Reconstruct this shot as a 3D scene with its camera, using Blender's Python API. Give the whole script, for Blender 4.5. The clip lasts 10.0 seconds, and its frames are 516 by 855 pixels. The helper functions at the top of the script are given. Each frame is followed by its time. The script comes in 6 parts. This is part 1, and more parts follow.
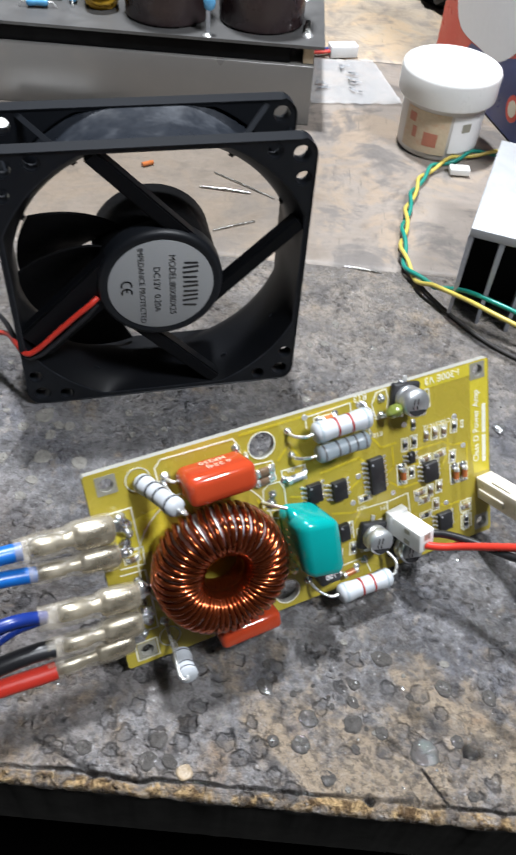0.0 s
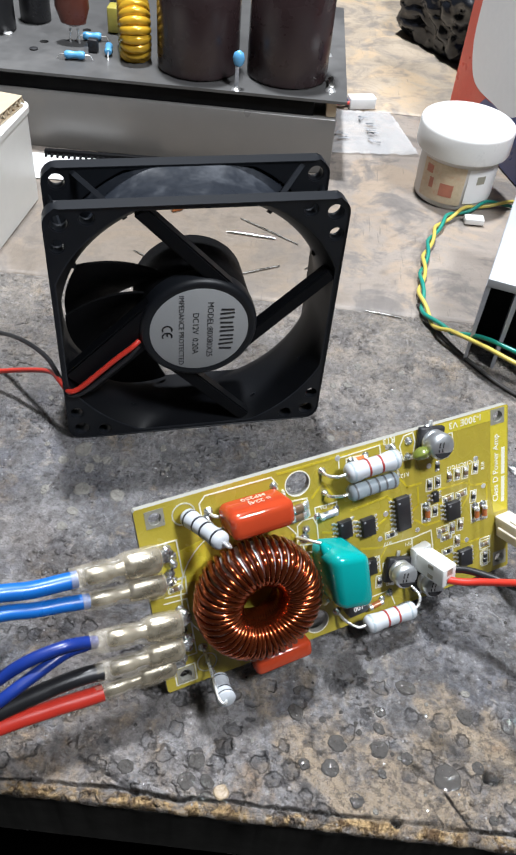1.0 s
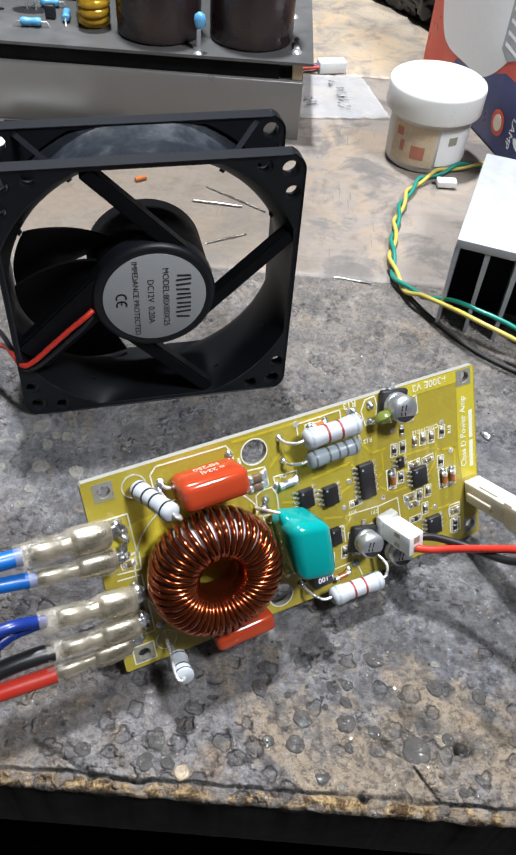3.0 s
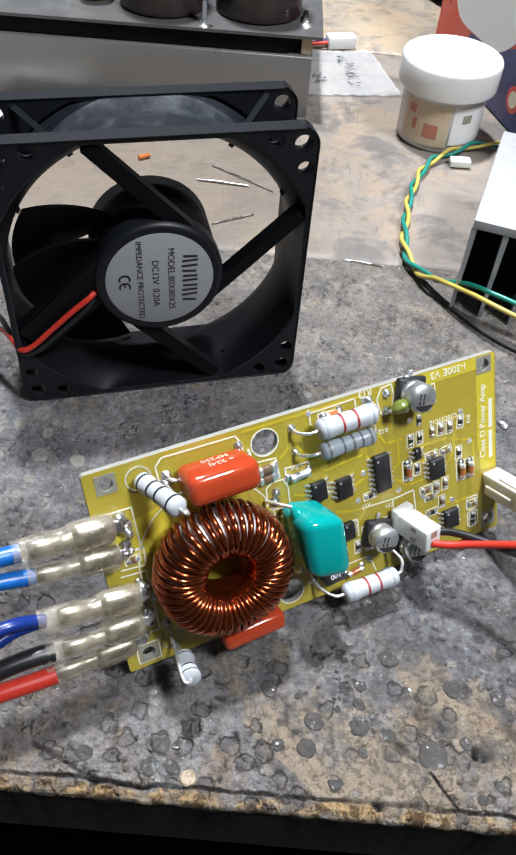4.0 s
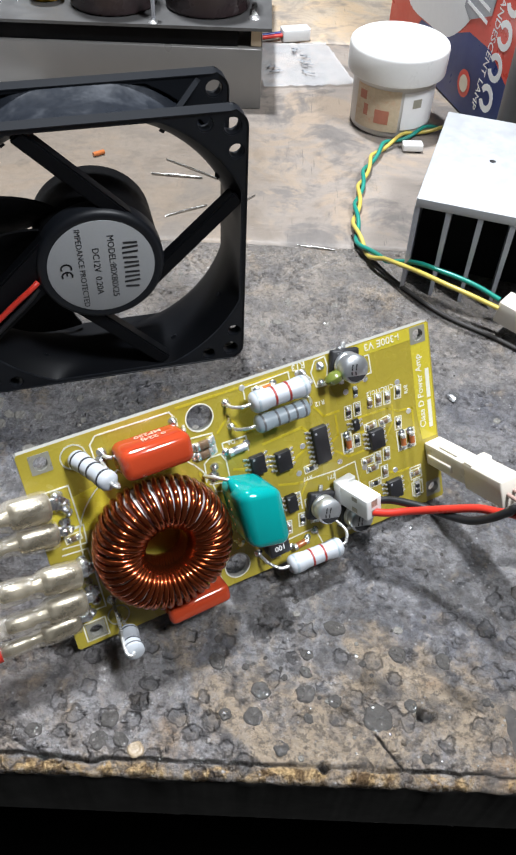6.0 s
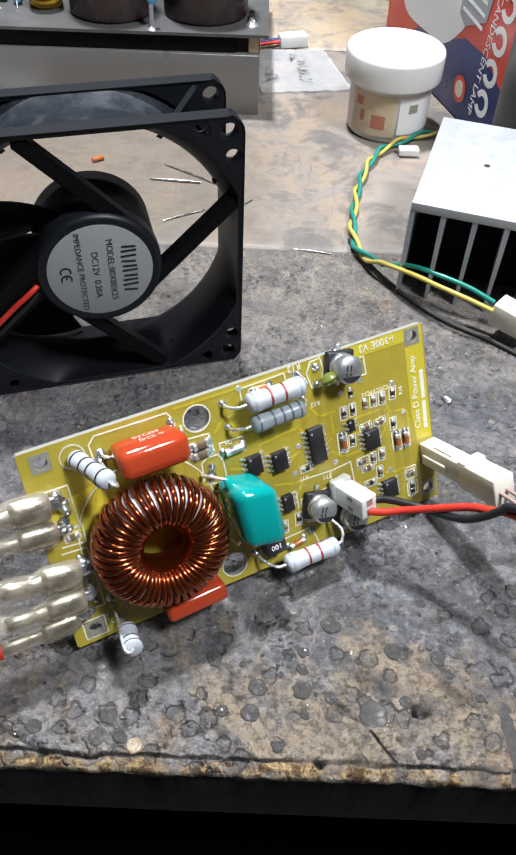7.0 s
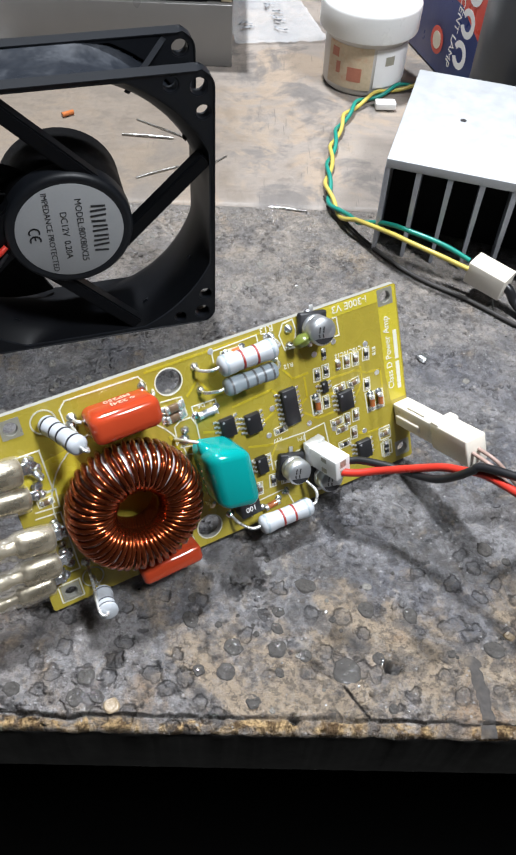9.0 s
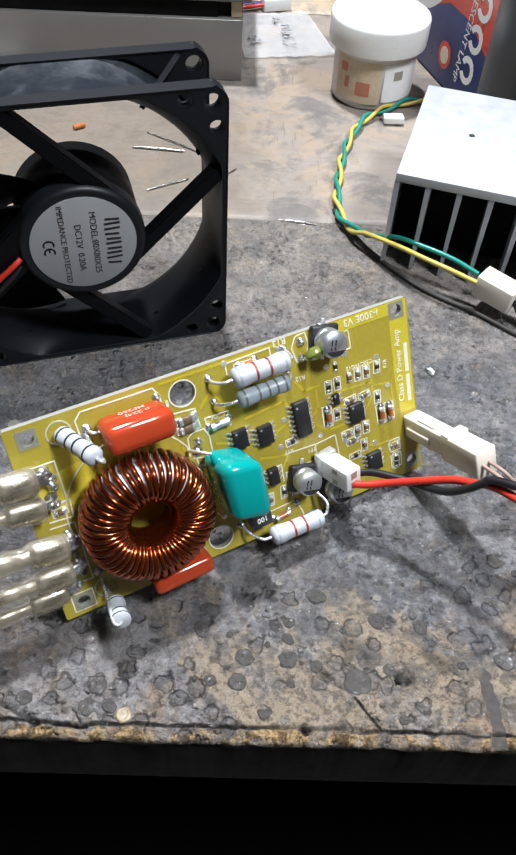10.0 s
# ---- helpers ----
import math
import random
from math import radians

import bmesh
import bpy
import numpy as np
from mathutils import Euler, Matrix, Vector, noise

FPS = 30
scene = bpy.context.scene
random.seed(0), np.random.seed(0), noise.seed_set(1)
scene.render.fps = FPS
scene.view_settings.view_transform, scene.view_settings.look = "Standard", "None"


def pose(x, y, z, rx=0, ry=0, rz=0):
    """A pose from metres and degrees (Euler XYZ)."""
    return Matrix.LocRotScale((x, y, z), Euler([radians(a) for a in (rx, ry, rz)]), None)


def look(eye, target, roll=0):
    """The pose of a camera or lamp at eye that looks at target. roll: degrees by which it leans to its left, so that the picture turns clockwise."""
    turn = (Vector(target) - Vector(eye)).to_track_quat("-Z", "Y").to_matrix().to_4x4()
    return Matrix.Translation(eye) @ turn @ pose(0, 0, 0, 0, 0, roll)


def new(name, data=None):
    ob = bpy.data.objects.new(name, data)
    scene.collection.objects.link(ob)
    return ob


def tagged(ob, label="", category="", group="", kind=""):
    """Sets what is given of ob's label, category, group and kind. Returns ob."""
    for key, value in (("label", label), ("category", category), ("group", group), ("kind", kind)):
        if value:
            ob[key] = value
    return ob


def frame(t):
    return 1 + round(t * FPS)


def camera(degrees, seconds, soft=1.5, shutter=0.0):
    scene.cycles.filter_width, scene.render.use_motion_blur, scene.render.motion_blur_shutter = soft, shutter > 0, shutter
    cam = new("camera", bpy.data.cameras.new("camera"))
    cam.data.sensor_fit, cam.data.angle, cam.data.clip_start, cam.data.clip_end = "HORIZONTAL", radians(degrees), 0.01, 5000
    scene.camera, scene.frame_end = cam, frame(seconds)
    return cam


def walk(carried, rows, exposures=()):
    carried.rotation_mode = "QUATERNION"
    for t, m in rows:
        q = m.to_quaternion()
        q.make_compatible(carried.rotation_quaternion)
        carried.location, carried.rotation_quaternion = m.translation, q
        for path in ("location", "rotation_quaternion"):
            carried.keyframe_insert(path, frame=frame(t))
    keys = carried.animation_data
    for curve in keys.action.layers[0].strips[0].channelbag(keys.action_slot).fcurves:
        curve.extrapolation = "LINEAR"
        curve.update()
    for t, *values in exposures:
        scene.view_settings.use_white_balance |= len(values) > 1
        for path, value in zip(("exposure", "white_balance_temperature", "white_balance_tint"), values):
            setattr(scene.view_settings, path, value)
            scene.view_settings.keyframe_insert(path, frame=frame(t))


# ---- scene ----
cam = camera(35.91, 10.0, 2.1, 0.5)
PATH = [
    (0, (-0.02001, -0.17510, 0.17249), (0.07530, 0.15314, -0.19243), 5.16),
    (0.5, (-0.02930, -0.17436, 0.17742), (0.06450, 0.16094, -0.18143), 6.11),
    (1, (-0.03027, -0.18012, 0.18267), (0.06613, 0.16162, -0.16936), 5.85),
    (1.5, (-0.02566, -0.18090, 0.18018), (0.07140, 0.15862, -0.17381), 5.28),
    (2, (-0.01992, -0.18221, 0.17741), (0.07837, 0.15347, -0.17989), 4.60),
    (2.5, (-0.02043, -0.18196, 0.17751), (0.07908, 0.15341, -0.17974), 4.77),
    (4, (-0.02056, -0.17191, 0.16947), (0.07668, 0.15397, -0.19706), 5.14),
    (4.5, (-0.02305, -0.17173, 0.17172), (0.07154, 0.15677, -0.19317), 5.01),
    (5, (-0.02479, -0.17369, 0.17331), (0.07014, 0.15852, -0.18812), 5.12),
    (5.5, (-0.02283, -0.17259, 0.17079), (0.06748, 0.15967, -0.19177), 4.40),
    (6, (-0.00876, -0.18164, 0.16815), (0.09003, 0.14531, -0.19702), 2.82),
    (7.5, (-0.00845, -0.18439, 0.16999), (0.09028, 0.14532, -0.19269), 2.49),
    (8, (-0.00653, -0.18332, 0.16931), (0.08881, 0.14202, -0.19820), 1.73),
    (8.5, (-0.00661, -0.18254, 0.16731), (0.09208, 0.13044, -0.20992), 2.75),
    (9, (-0.00628, -0.18383, 0.17007), (0.09877, 0.12303, -0.21046), 3.65),
    (9.5, (-0.00759, -0.18528, 0.17244), (0.09763, 0.12776, -0.20298), 3.53),
    (10, (-0.00882, -0.18382, 0.17156), (0.09616, 0.12775, -0.20515), 3.77),
]
walk(cam, [(t, look(eye, target, roll)) for t, eye, target, roll in PATH])

# ---- light ----
world = bpy.data.worlds.new("room_air")
scene.world = world
world.use_nodes = True
wbg = next(n for n in world.node_tree.nodes if n.type == "BACKGROUND")
wbg.inputs[0].default_value = (0.80, 0.90, 1.0, 1)
wbg.inputs[1].default_value = 0.10


def area_lamp(name, where, at, size, watts, colour):
    data = bpy.data.lights.new(name, "AREA")
    data.shape, data.size, data.energy, data.color = "DISK", size, watts, colour
    ob = new(name, data)
    ob.matrix_world = look(where, at)
    return ob


area_lamp("ceiling_lamp", (0.02, 0.31, 1.10), (0.03, 0.0, 0.0), 0.08, 25.0, (0.905, 0.945, 1.0))
area_lamp("room_lamp", (0.36, -0.46, 1.06), (0.03, 0.0, 0.0), 0.22, 16.5, (0.905, 0.945, 1.0))
scene.view_settings.exposure = 0.0

# ---- materials ----


class Nodes:
    """A short way to wire one procedural material."""

    def __init__(self, name):
        self.m = bpy.data.materials.new(name)
        self.m.use_nodes = True
        self.t = self.m.node_tree
        self.b = next(n for n in self.t.nodes if n.type == "BSDF_PRINCIPLED")
        self.co = self.t.nodes.new("ShaderNodeTexCoord").outputs["Object"]

    def link(self, a, b):
        self.t.links.new(a, b)

    def put(self, sock, v):
        if isinstance(v, (int, float)):
            sock.default_value = v
        elif isinstance(v, tuple):
            sock.default_value = (*v, 1) if len(v) == 3 and sock.type == "RGBA" else v
        else:
            self.link(v, sock)

    def noise(self, scale, detail=4.0, rough=0.6, co=None, warp=0.0):
        n = self.t.nodes.new("ShaderNodeTexNoise")
        n.inputs["Scale"].default_value, n.inputs["Detail"].default_value = scale, detail
        n.inputs["Roughness"].default_value, n.inputs["Distortion"].default_value = rough, warp
        self.link(co or self.co, n.inputs["Vector"])
        return n.outputs["Fac"]

    def voronoi(self, scale, co=None, rand=1.0, feature="F1"):
        n = self.t.nodes.new("ShaderNodeTexVoronoi")
        n.feature = feature
        n.inputs["Scale"].default_value, n.inputs["Randomness"].default_value = scale, rand
        self.link(co or self.co, n.inputs["Vector"])
        return n.outputs["Distance"], n.outputs["Color"] if feature == "F1" else None

    def stretch(self, s, rot=0.0):
        n = self.t.nodes.new("ShaderNodeMapping")
        n.inputs["Scale"].default_value = s
        n.inputs["Rotation"].default_value = (0, 0, radians(rot))
        self.link(self.co, n.inputs["Vector"])
        return n.outputs[0]

    def step(self, v, lo, hi, a=0.0, b=1.0):
        n = self.t.nodes.new("ShaderNodeMapRange")
        n.interpolation_type = "SMOOTHSTEP"
        self.put(n.inputs[0], v)
        for k, x in zip((1, 2, 3, 4), (lo, hi, a, b)):
            n.inputs[k].default_value = x
        return n.outputs[0]

    def math(self, op, a, b=0.0):
        n = self.t.nodes.new("ShaderNodeMath")
        n.operation = op
        self.put(n.inputs[0], a)
        self.put(n.inputs[1], b)
        return n.outputs[0]

    def mix(self, f, a, b):
        n = self.t.nodes.new("ShaderNodeMix")
        n.data_type = "RGBA"
        self.put(n.inputs[0], f)
        self.put(n.inputs[6], a)
        self.put(n.inputs[7], b)
        return n.outputs[2]

    def axis(self, k):
        n = self.t.nodes.new("ShaderNodeSeparateXYZ")
        self.link(self.co, n.inputs[0])
        return n.outputs[k]

    def bump(self, h, strength, dist=0.0003):
        n = self.t.nodes.new("ShaderNodeBump")
        n.inputs["Strength"].default_value, n.inputs["Distance"].default_value = strength, dist
        self.link(h, n.inputs["Height"])
        self.link(n.outputs[0], self.b.inputs["Normal"])

    def done(self, colour, rough=0.5, metal=0.0, **more):
        self.put(self.b.inputs["Base Color"], colour)
        self.put(self.b.inputs["Roughness"], rough)
        self.put(self.b.inputs["Metallic"], metal)
        for k, v in more.items():
            self.put(self.b.inputs[k.replace("_", " ")], v)
        return self.m


def dim(c, k):
    return tuple(min(1.0, x * k) for x in c)


def plain(name, c, rough=0.45, metal=0.0, scale=300.0, vary=0.25, bump=0.15, dirt=0.0, dirt_colour=(0.05, 0.045, 0.04), **more):
    """A surface with grain at two scales, and dirt in patches."""
    n = Nodes(name)
    fine, broad = n.noise(scale, 5), n.noise(scale * 0.12, 4, 0.7)
    col = n.mix(fine, dim(c, 1 - vary), dim(c, 1 + vary))
    if dirt:
        col = n.mix(n.step(broad, 0.48, 0.72, 0.0, dirt), col, dirt_colour)
    r = n.step(broad, 0.3, 0.7, max(0.03, rough - 0.1), min(1.0, rough + 0.12))
    if bump:
        n.bump(fine, bump, 0.0002)
    return n.done(col, r, metal, **more)



def moulded(name, c, rough, spec=0.4):
    """Evenly moulded plastic: a fine grain, faint dust, the same gloss all over."""
    n = Nodes(name)
    fine, dust = n.noise(1600, 4), n.noise(70, 6, 0.75)
    n.bump(fine, 0.05, 0.0002)
    return n.done(n.mix(n.step(dust, 0.52, 0.75, 0, 0.25), c, dim(c, 2.4)), rough, 0.0, Specular_IOR_Level=spec)


black_plastic = moulded("black_plastic", (0.0055, 0.0068, 0.0095), 0.46)
# darker copy of black_plastic: the shade inside the fan put into the colour
black_shaded = moulded("black_shaded", (0.003, 0.0034, 0.0045), 0.45, 0.16)
# dust patches, plus the drum's bluish lamp sheen put into the base colour
dust_sheen_black = plain("dust_sheen_black", (0.016, 0.019, 0.025), 0.34, scale=500, vary=0.3, bump=0.1, dirt=0.45, dirt_colour=(0.075, 0.082, 0.095))
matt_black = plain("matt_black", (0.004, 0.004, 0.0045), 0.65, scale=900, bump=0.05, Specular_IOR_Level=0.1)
label_silver = plain("label_silver", (0.36, 0.37, 0.38), 0.45, 0.2, scale=1500, vary=0.05, bump=0.03)
ink_black = plain("ink_black", (0.02, 0.02, 0.022), 0.5, bump=0)
aluminium = plain("aluminium", (0.44, 0.455, 0.47), 0.52, 0.3, scale=1200, vary=0.06, bump=0.08, dirt=0.03, dirt_colour=(0.45, 0.46, 0.48))
fin_metal = plain("fin_metal", (0.36, 0.375, 0.41), 0.45, 0.35, scale=700, vary=0.2)
steel = plain("steel", (0.52, 0.52, 0.50), 0.25, 1.0, scale=1500, vary=0.12, bump=0.1)
tin = plain("tin", (0.78, 0.78, 0.77), 0.30, 0.75, scale=2500, vary=0.2, bump=0.5)
brass_tin = plain("brass_tin", (0.52, 0.465, 0.36), 0.33, 1.0, scale=900, vary=0.15, bump=0.2)
solder = plain("solder", (0.66, 0.67, 0.68), 0.20, 0.9, scale=1800, vary=0.3, bump=0.6)
white_plastic = plain("white_plastic", (0.74, 0.74, 0.725), 0.35, scale=800, vary=0.04, bump=0.05)
ivory_plastic = plain("ivory_plastic", (0.74, 0.69, 0.60), 0.35, scale=800, vary=0.05, bump=0.05)
jar_body = plain("jar_body", (0.58, 0.555, 0.53), 0.4, scale=300, vary=0.08, bump=0.05, dirt=0.25, dirt_colour=(0.42, 0.36, 0.30))
jar_label = plain("jar_label", (0.58, 0.47, 0.33), 0.5, scale=900, vary=0.2, bump=0.03, dirt=0.75, dirt_colour=(0.52, 0.27, 0.17))
print_red = plain("print_red", (0.46, 0.17, 0.11), 0.45, scale=500, vary=0.2)
print_blue = plain("print_blue", (0.045, 0.075, 0.28), 0.35, scale=400, vary=0.15, bump=0.05)
print_scarlet = plain("print_scarlet", (0.62, 0.06, 0.035), 0.35, scale=400, vary=0.12, bump=0.05)
print_white = plain("print_white", (0.78, 0.78, 0.78), 0.4, scale=400, vary=0.04, bump=0.03)
print_grey = plain("print_grey", (0.32, 0.33, 0.35), 0.4, scale=300, vary=0.25)
print_cream = plain("print_cream", (0.70, 0.62, 0.48), 0.45, scale=500, vary=0.1)
film_red = plain("film_red", (0.40, 0.048, 0.016), 0.13, scale=160, vary=0.12, bump=0.05)
film_teal = plain("film_teal", (0.002, 0.26, 0.25), 0.13, scale=120, vary=0.08, bump=0.05)
print_pink = plain("print_pink", (0.72, 0.42, 0.32), 0.4, bump=0)
resistor_grey = plain("resistor_grey", (0.44, 0.465, 0.495), 0.28, scale=600, vary=0.06, bump=0.1)
resistor_slate = plain("resistor_slate", (0.29, 0.34, 0.375), 0.3, scale=600, vary=0.08, bump=0.1)
band_red = plain("band_red", (0.26, 0.028, 0.022), 0.35, bump=0)
band_slate = plain("band_slate", (0.11, 0.115, 0.12), 0.35, bump=0)
band_black = plain("band_black", (0.02, 0.02, 0.025), 0.35, bump=0)
copper_enamel = plain("copper_enamel", (0.37, 0.078, 0.022), 0.17, 0.95, scale=700, vary=0.15, bump=0.02, Coat_Weight=0.5, Coat_Roughness=0.09)
core_grey = plain("core_grey", (0.50, 0.50, 0.50), 0.3, scale=600)
chip_black = plain("chip_black", (0.016, 0.016, 0.018), 0.45, scale=1800, bump=0.1)
chip_tan = plain("chip_tan", (0.16, 0.105, 0.065), 0.4, bump=0)
glass_orange = plain("glass_orange", (0.42, 0.13, 0.04), 0.15, bump=0)
silk_white = plain("silk_white", (0.76, 0.75, 0.62), 0.5, scale=1500, vary=0.1, bump=0)
pad_grey = plain("pad_grey", (0.34, 0.33, 0.27), 0.35, 0.3, scale=900, vary=0.2)
can_metal = plain("can_metal", (0.60, 0.62, 0.64), 0.36, 0.85, scale=900, vary=0.05)
lens_green = plain("lens_green", (0.13, 0.16, 0.03), 0.25, bump=0)
wire_red = plain("wire_red", (0.55, 0.036, 0.022), 0.35, scale=500, vary=0.1, bump=0.05)
wire_black = plain("wire_black", (0.014, 0.014, 0.016), 0.35, scale=500, vary=0.2, bump=0.05)
cord_black = plain("cord_black", (0.045, 0.042, 0.040), 0.6, scale=700, vary=0.3, bump=0.2, Specular_IOR_Level=0.25)
wire_sky = plain("wire_sky", (0.008, 0.115, 0.42), 0.3, scale=500, vary=0.1, bump=0.05)
wire_navy = plain("wire_navy", (0.008, 0.027, 0.18), 0.3, scale=500, vary=0.1, bump=0.05)
wire_yellow = plain("wire_yellow", (0.52, 0.42, 0.09), 0.35, scale=500, vary=0.1, bump=0.05)
wire_pale = plain("wire_pale", (0.34, 0.235, 0.20), 0.4, scale=500, vary=0.1, bump=0.05)
wire_green = plain("wire_green", (0.01, 0.22, 0.17), 0.35, scale=500, vary=0.1, bump=0.05)
cap_sleeve = plain("cap_sleeve", (0.028, 0.017, 0.018), 0.3, scale=300, vary=0.15, bump=0.05)
toroid_gold = plain("toroid_gold", (0.62, 0.36, 0.03), 0.25, 0.3, scale=300, vary=0.25)
cap_brown = plain("cap_brown", (0.13, 0.035, 0.022), 0.35, scale=300)
disc_blue = plain("disc_blue", (0.10, 0.34, 0.60), 0.3, scale=500, bump=0.1)
amp_board = plain("amp_board", (0.078, 0.077, 0.076), 0.45, scale=160, vary=0.22, bump=0.2, dirt=0.35, dirt_colour=(0.18, 0.175, 0.17))
amp_case = plain("amp_case", (0.175, 0.168, 0.16), 0.36, 0.2, scale=120, vary=0.06, bump=0.05, dirt=0.2, dirt_colour=(0.40, 0.34, 0.26))
cardboard = plain("cardboard", (0.50, 0.40, 0.28), 0.8, scale=400, vary=0.15, bump=0.3)
box_white = plain("box_white", (0.74, 0.74, 0.71), 0.4, scale=180, vary=0.05, bump=0.06, dirt=0.2, dirt_colour=(0.52, 0.50, 0.46))
wall_paint = plain("wall_paint", (0.30, 0.295, 0.285), 0.8, scale=30, vary=0.1)
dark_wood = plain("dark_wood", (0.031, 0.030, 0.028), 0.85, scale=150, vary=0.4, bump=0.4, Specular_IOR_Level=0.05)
floor_grey = plain("floor_grey", (0.004, 0.004, 0.004), 0.9, scale=20, vary=0.2, Specular_IOR_Level=0.03)
dark_case = plain("dark_case", (0.035, 0.037, 0.042), 0.4, scale=200, vary=0.15)


def clear(name, tint, rough, ior=1.45, alpha=1.0, weight=1.0):
    n = Nodes(name)
    fine = n.noise(500, 4)
    n.bump(fine, 0.35, 0.0004)
    n.b.inputs["Transmission Weight"].default_value = weight
    n.b.inputs["IOR"].default_value = ior
    n.b.inputs["Alpha"].default_value = alpha
    return n.done(n.mix(fine, dim(tint, 0.92), tint), rough)




def sleeve(name):
    """Thin clear vinyl, yellowed and creased, cloudier in patches."""
    n = Nodes(name)
    fine, crease = n.noise(420, 4, 0.6), n.noise(1.0, 4, 0.6, n.stretch((160, 520, 520), 12), 0.8)
    cloud = n.noise(210, 4, 0.6)
    n.bump(n.math("ADD", fine, n.math("MULTIPLY", crease, 1.5)), 0.35, 0.0006)
    return n.done(n.mix(cloud, (0.40, 0.345, 0.25), (0.54, 0.49, 0.395)), 0.18, 0.0, Alpha=n.step(cloud, 0.36, 0.66, 0.16, 0.40), Specular_IOR_Level=0.7)


sleeve_clear = sleeve("sleeve_clear")
bag_clear = clear("bag_clear", (0.80, 0.81, 0.82), 0.16, 1.4, 0.20, 0.0)


def board_mask():
    """Yellow solder mask over glass fibre, with copper showing faintly through."""
    n = Nodes("board_mask")
    fine = n.noise(1500, 4)
    cloud = n.noise(60, 3)
    col = n.mix(fine, (0.350, 0.282, 0.032), (0.435, 0.350, 0.052))
    col = n.mix(n.step(cloud, 0.4, 0.7, 0, 0.45), col, (0.31, 0.235, 0.032))
    n.bump(fine, 0.08)
    return n.done(col, n.step(cloud, 0.3, 0.7, 0.22, 0.34), 0.0)


mask_yellow = board_mask()
trace_yellow = plain("trace_yellow", (0.52, 0.41, 0.03), 0.25, scale=900, vary=0.08, bump=0.05)
pour_yellow = plain("pour_yellow", (0.57, 0.475, 0.045), 0.25, scale=900, vary=0.08, bump=0.05)
fibre_edge = plain("fibre_edge", (0.31, 0.305, 0.27), 0.55, scale=1200, vary=0.15, bump=0.2)


def bench_wood(name):
    """Old front board: wood under grey grime, burnt spots, pale scuffs. Grain runs along x."""
    n = Nodes(name)
    flat = n.stretch((1, 1, 0))
    grain = n.noise(1.0, 7, 0.72, n.stretch((55, 380, 200)), 0.6)
    chips = n.noise(300, 7, 0.78, None, 0.25)
    crumb = n.noise(1000, 4, 0.7)
    broad = n.noise(13, 5, 0.6, None, 0.4)
    mid = n.noise(48, 7, 0.7, None, 0.6)
    blot = n.noise(120, 6, 0.68, None, 0.5)
    tint = n.noise(34, 4, 0.55, None, 0.8)
    wood = n.mix(grain, (0.24, 0.185, 0.135), (0.60, 0.485, 0.36))
    wood = n.mix(n.step(mid, 0.46, 0.64, 0, 0.6), wood, (0.40, 0.36, 0.335))
    wood = n.mix(n.step(tint, 0.54, 0.68, 0, 0.5), wood, (0.33, 0.20, 0.115))
    wood = n.mix(n.step(chips, 0.55, 0.64, 0, 0.6), wood, (0.085, 0.066, 0.053))
    soot = n.mix(n.step(mid, 0.36, 0.66), (0.125, 0.125, 0.132), (0.37, 0.362, 0.372))
    soot = n.mix(n.step(tint, 0.50, 0.36, 0, 0.5), soot, (0.165, 0.172, 0.21))
    soot = n.mix(n.step(blot, 0.55, 0.68, 0, 0.45), soot, (0.070, 0.070, 0.075))
    soot = n.mix(n.step(chips, 0.56, 0.68, 0, 0.7), soot, (0.44, 0.43, 0.43))
    soot = n.mix(n.step(chips, 0.46, 0.36, 0, 0.6), soot, (0.07, 0.069, 0.073))
    soot = n.mix(n.step(broad, 0.50, 0.70, 0, 0.5), soot, (0.27, 0.215, 0.178))
    y = n.axis(1)
    back = n.step(n.math("ADD", y, n.math("MULTIPLY", n.math("SUBTRACT", mid, 0.5), 0.16)), 0.085, 0.180, 0, 0.88)
    soot = n.mix(back, soot, n.mix(n.step(blot, 0.38, 0.62), (0.43, 0.375, 0.32), (0.245, 0.222, 0.203)))
    # bare strip along the worn front edge, its border ragged
    wander = n.math("ADD", y, n.math("MULTIPLY", n.math("SUBTRACT", broad, 0.5), 0.11))
    cover = n.step(wander, -0.010, 0.050, 0.34, 1.02)
    patch = n.math("ADD", n.math("MULTIPLY", n.math("SUBTRACT", mid, 0.5), 1.9), cover)
    patch = n.math("ADD", n.math("MULTIPLY", n.math("SUBTRACT", blot, 0.5), 2.2), patch)
    col = n.mix(n.step(patch, 0.22, 0.90), wood, soot)
    smut = n.noise(185, 6, 0.72, None, 0.4)
    col = n.mix(n.math("MULTIPLY", n.step(smut, 0.47, 0.60, 0, 0.6), n.step(y, 0.05, 0.12, 1.0, 0.35)), col, (0.135, 0.122, 0.115))
    col = n.mix(n.step(smut, 0.44, 0.34, 0, 0.35), col, (0.60, 0.52, 0.43))
    grit = n.noise(560, 6, 0.72, None, 0.1)
    col = n.mix(n.math("MULTIPLY", n.step(grit, 0.515, 0.565), n.step(cover, 0.25, 0.9, 0.62, 0.42)), col, n.mix(mid, (0.050, 0.046, 0.044), (0.11, 0.10, 0.092)))
    col = n.mix(n.step(grit, 0.46, 0.38, 0, 0.5), col, n.mix(cover, (0.54, 0.44, 0.33), (0.27, 0.265, 0.27)))
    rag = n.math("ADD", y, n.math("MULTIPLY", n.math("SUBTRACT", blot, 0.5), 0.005))
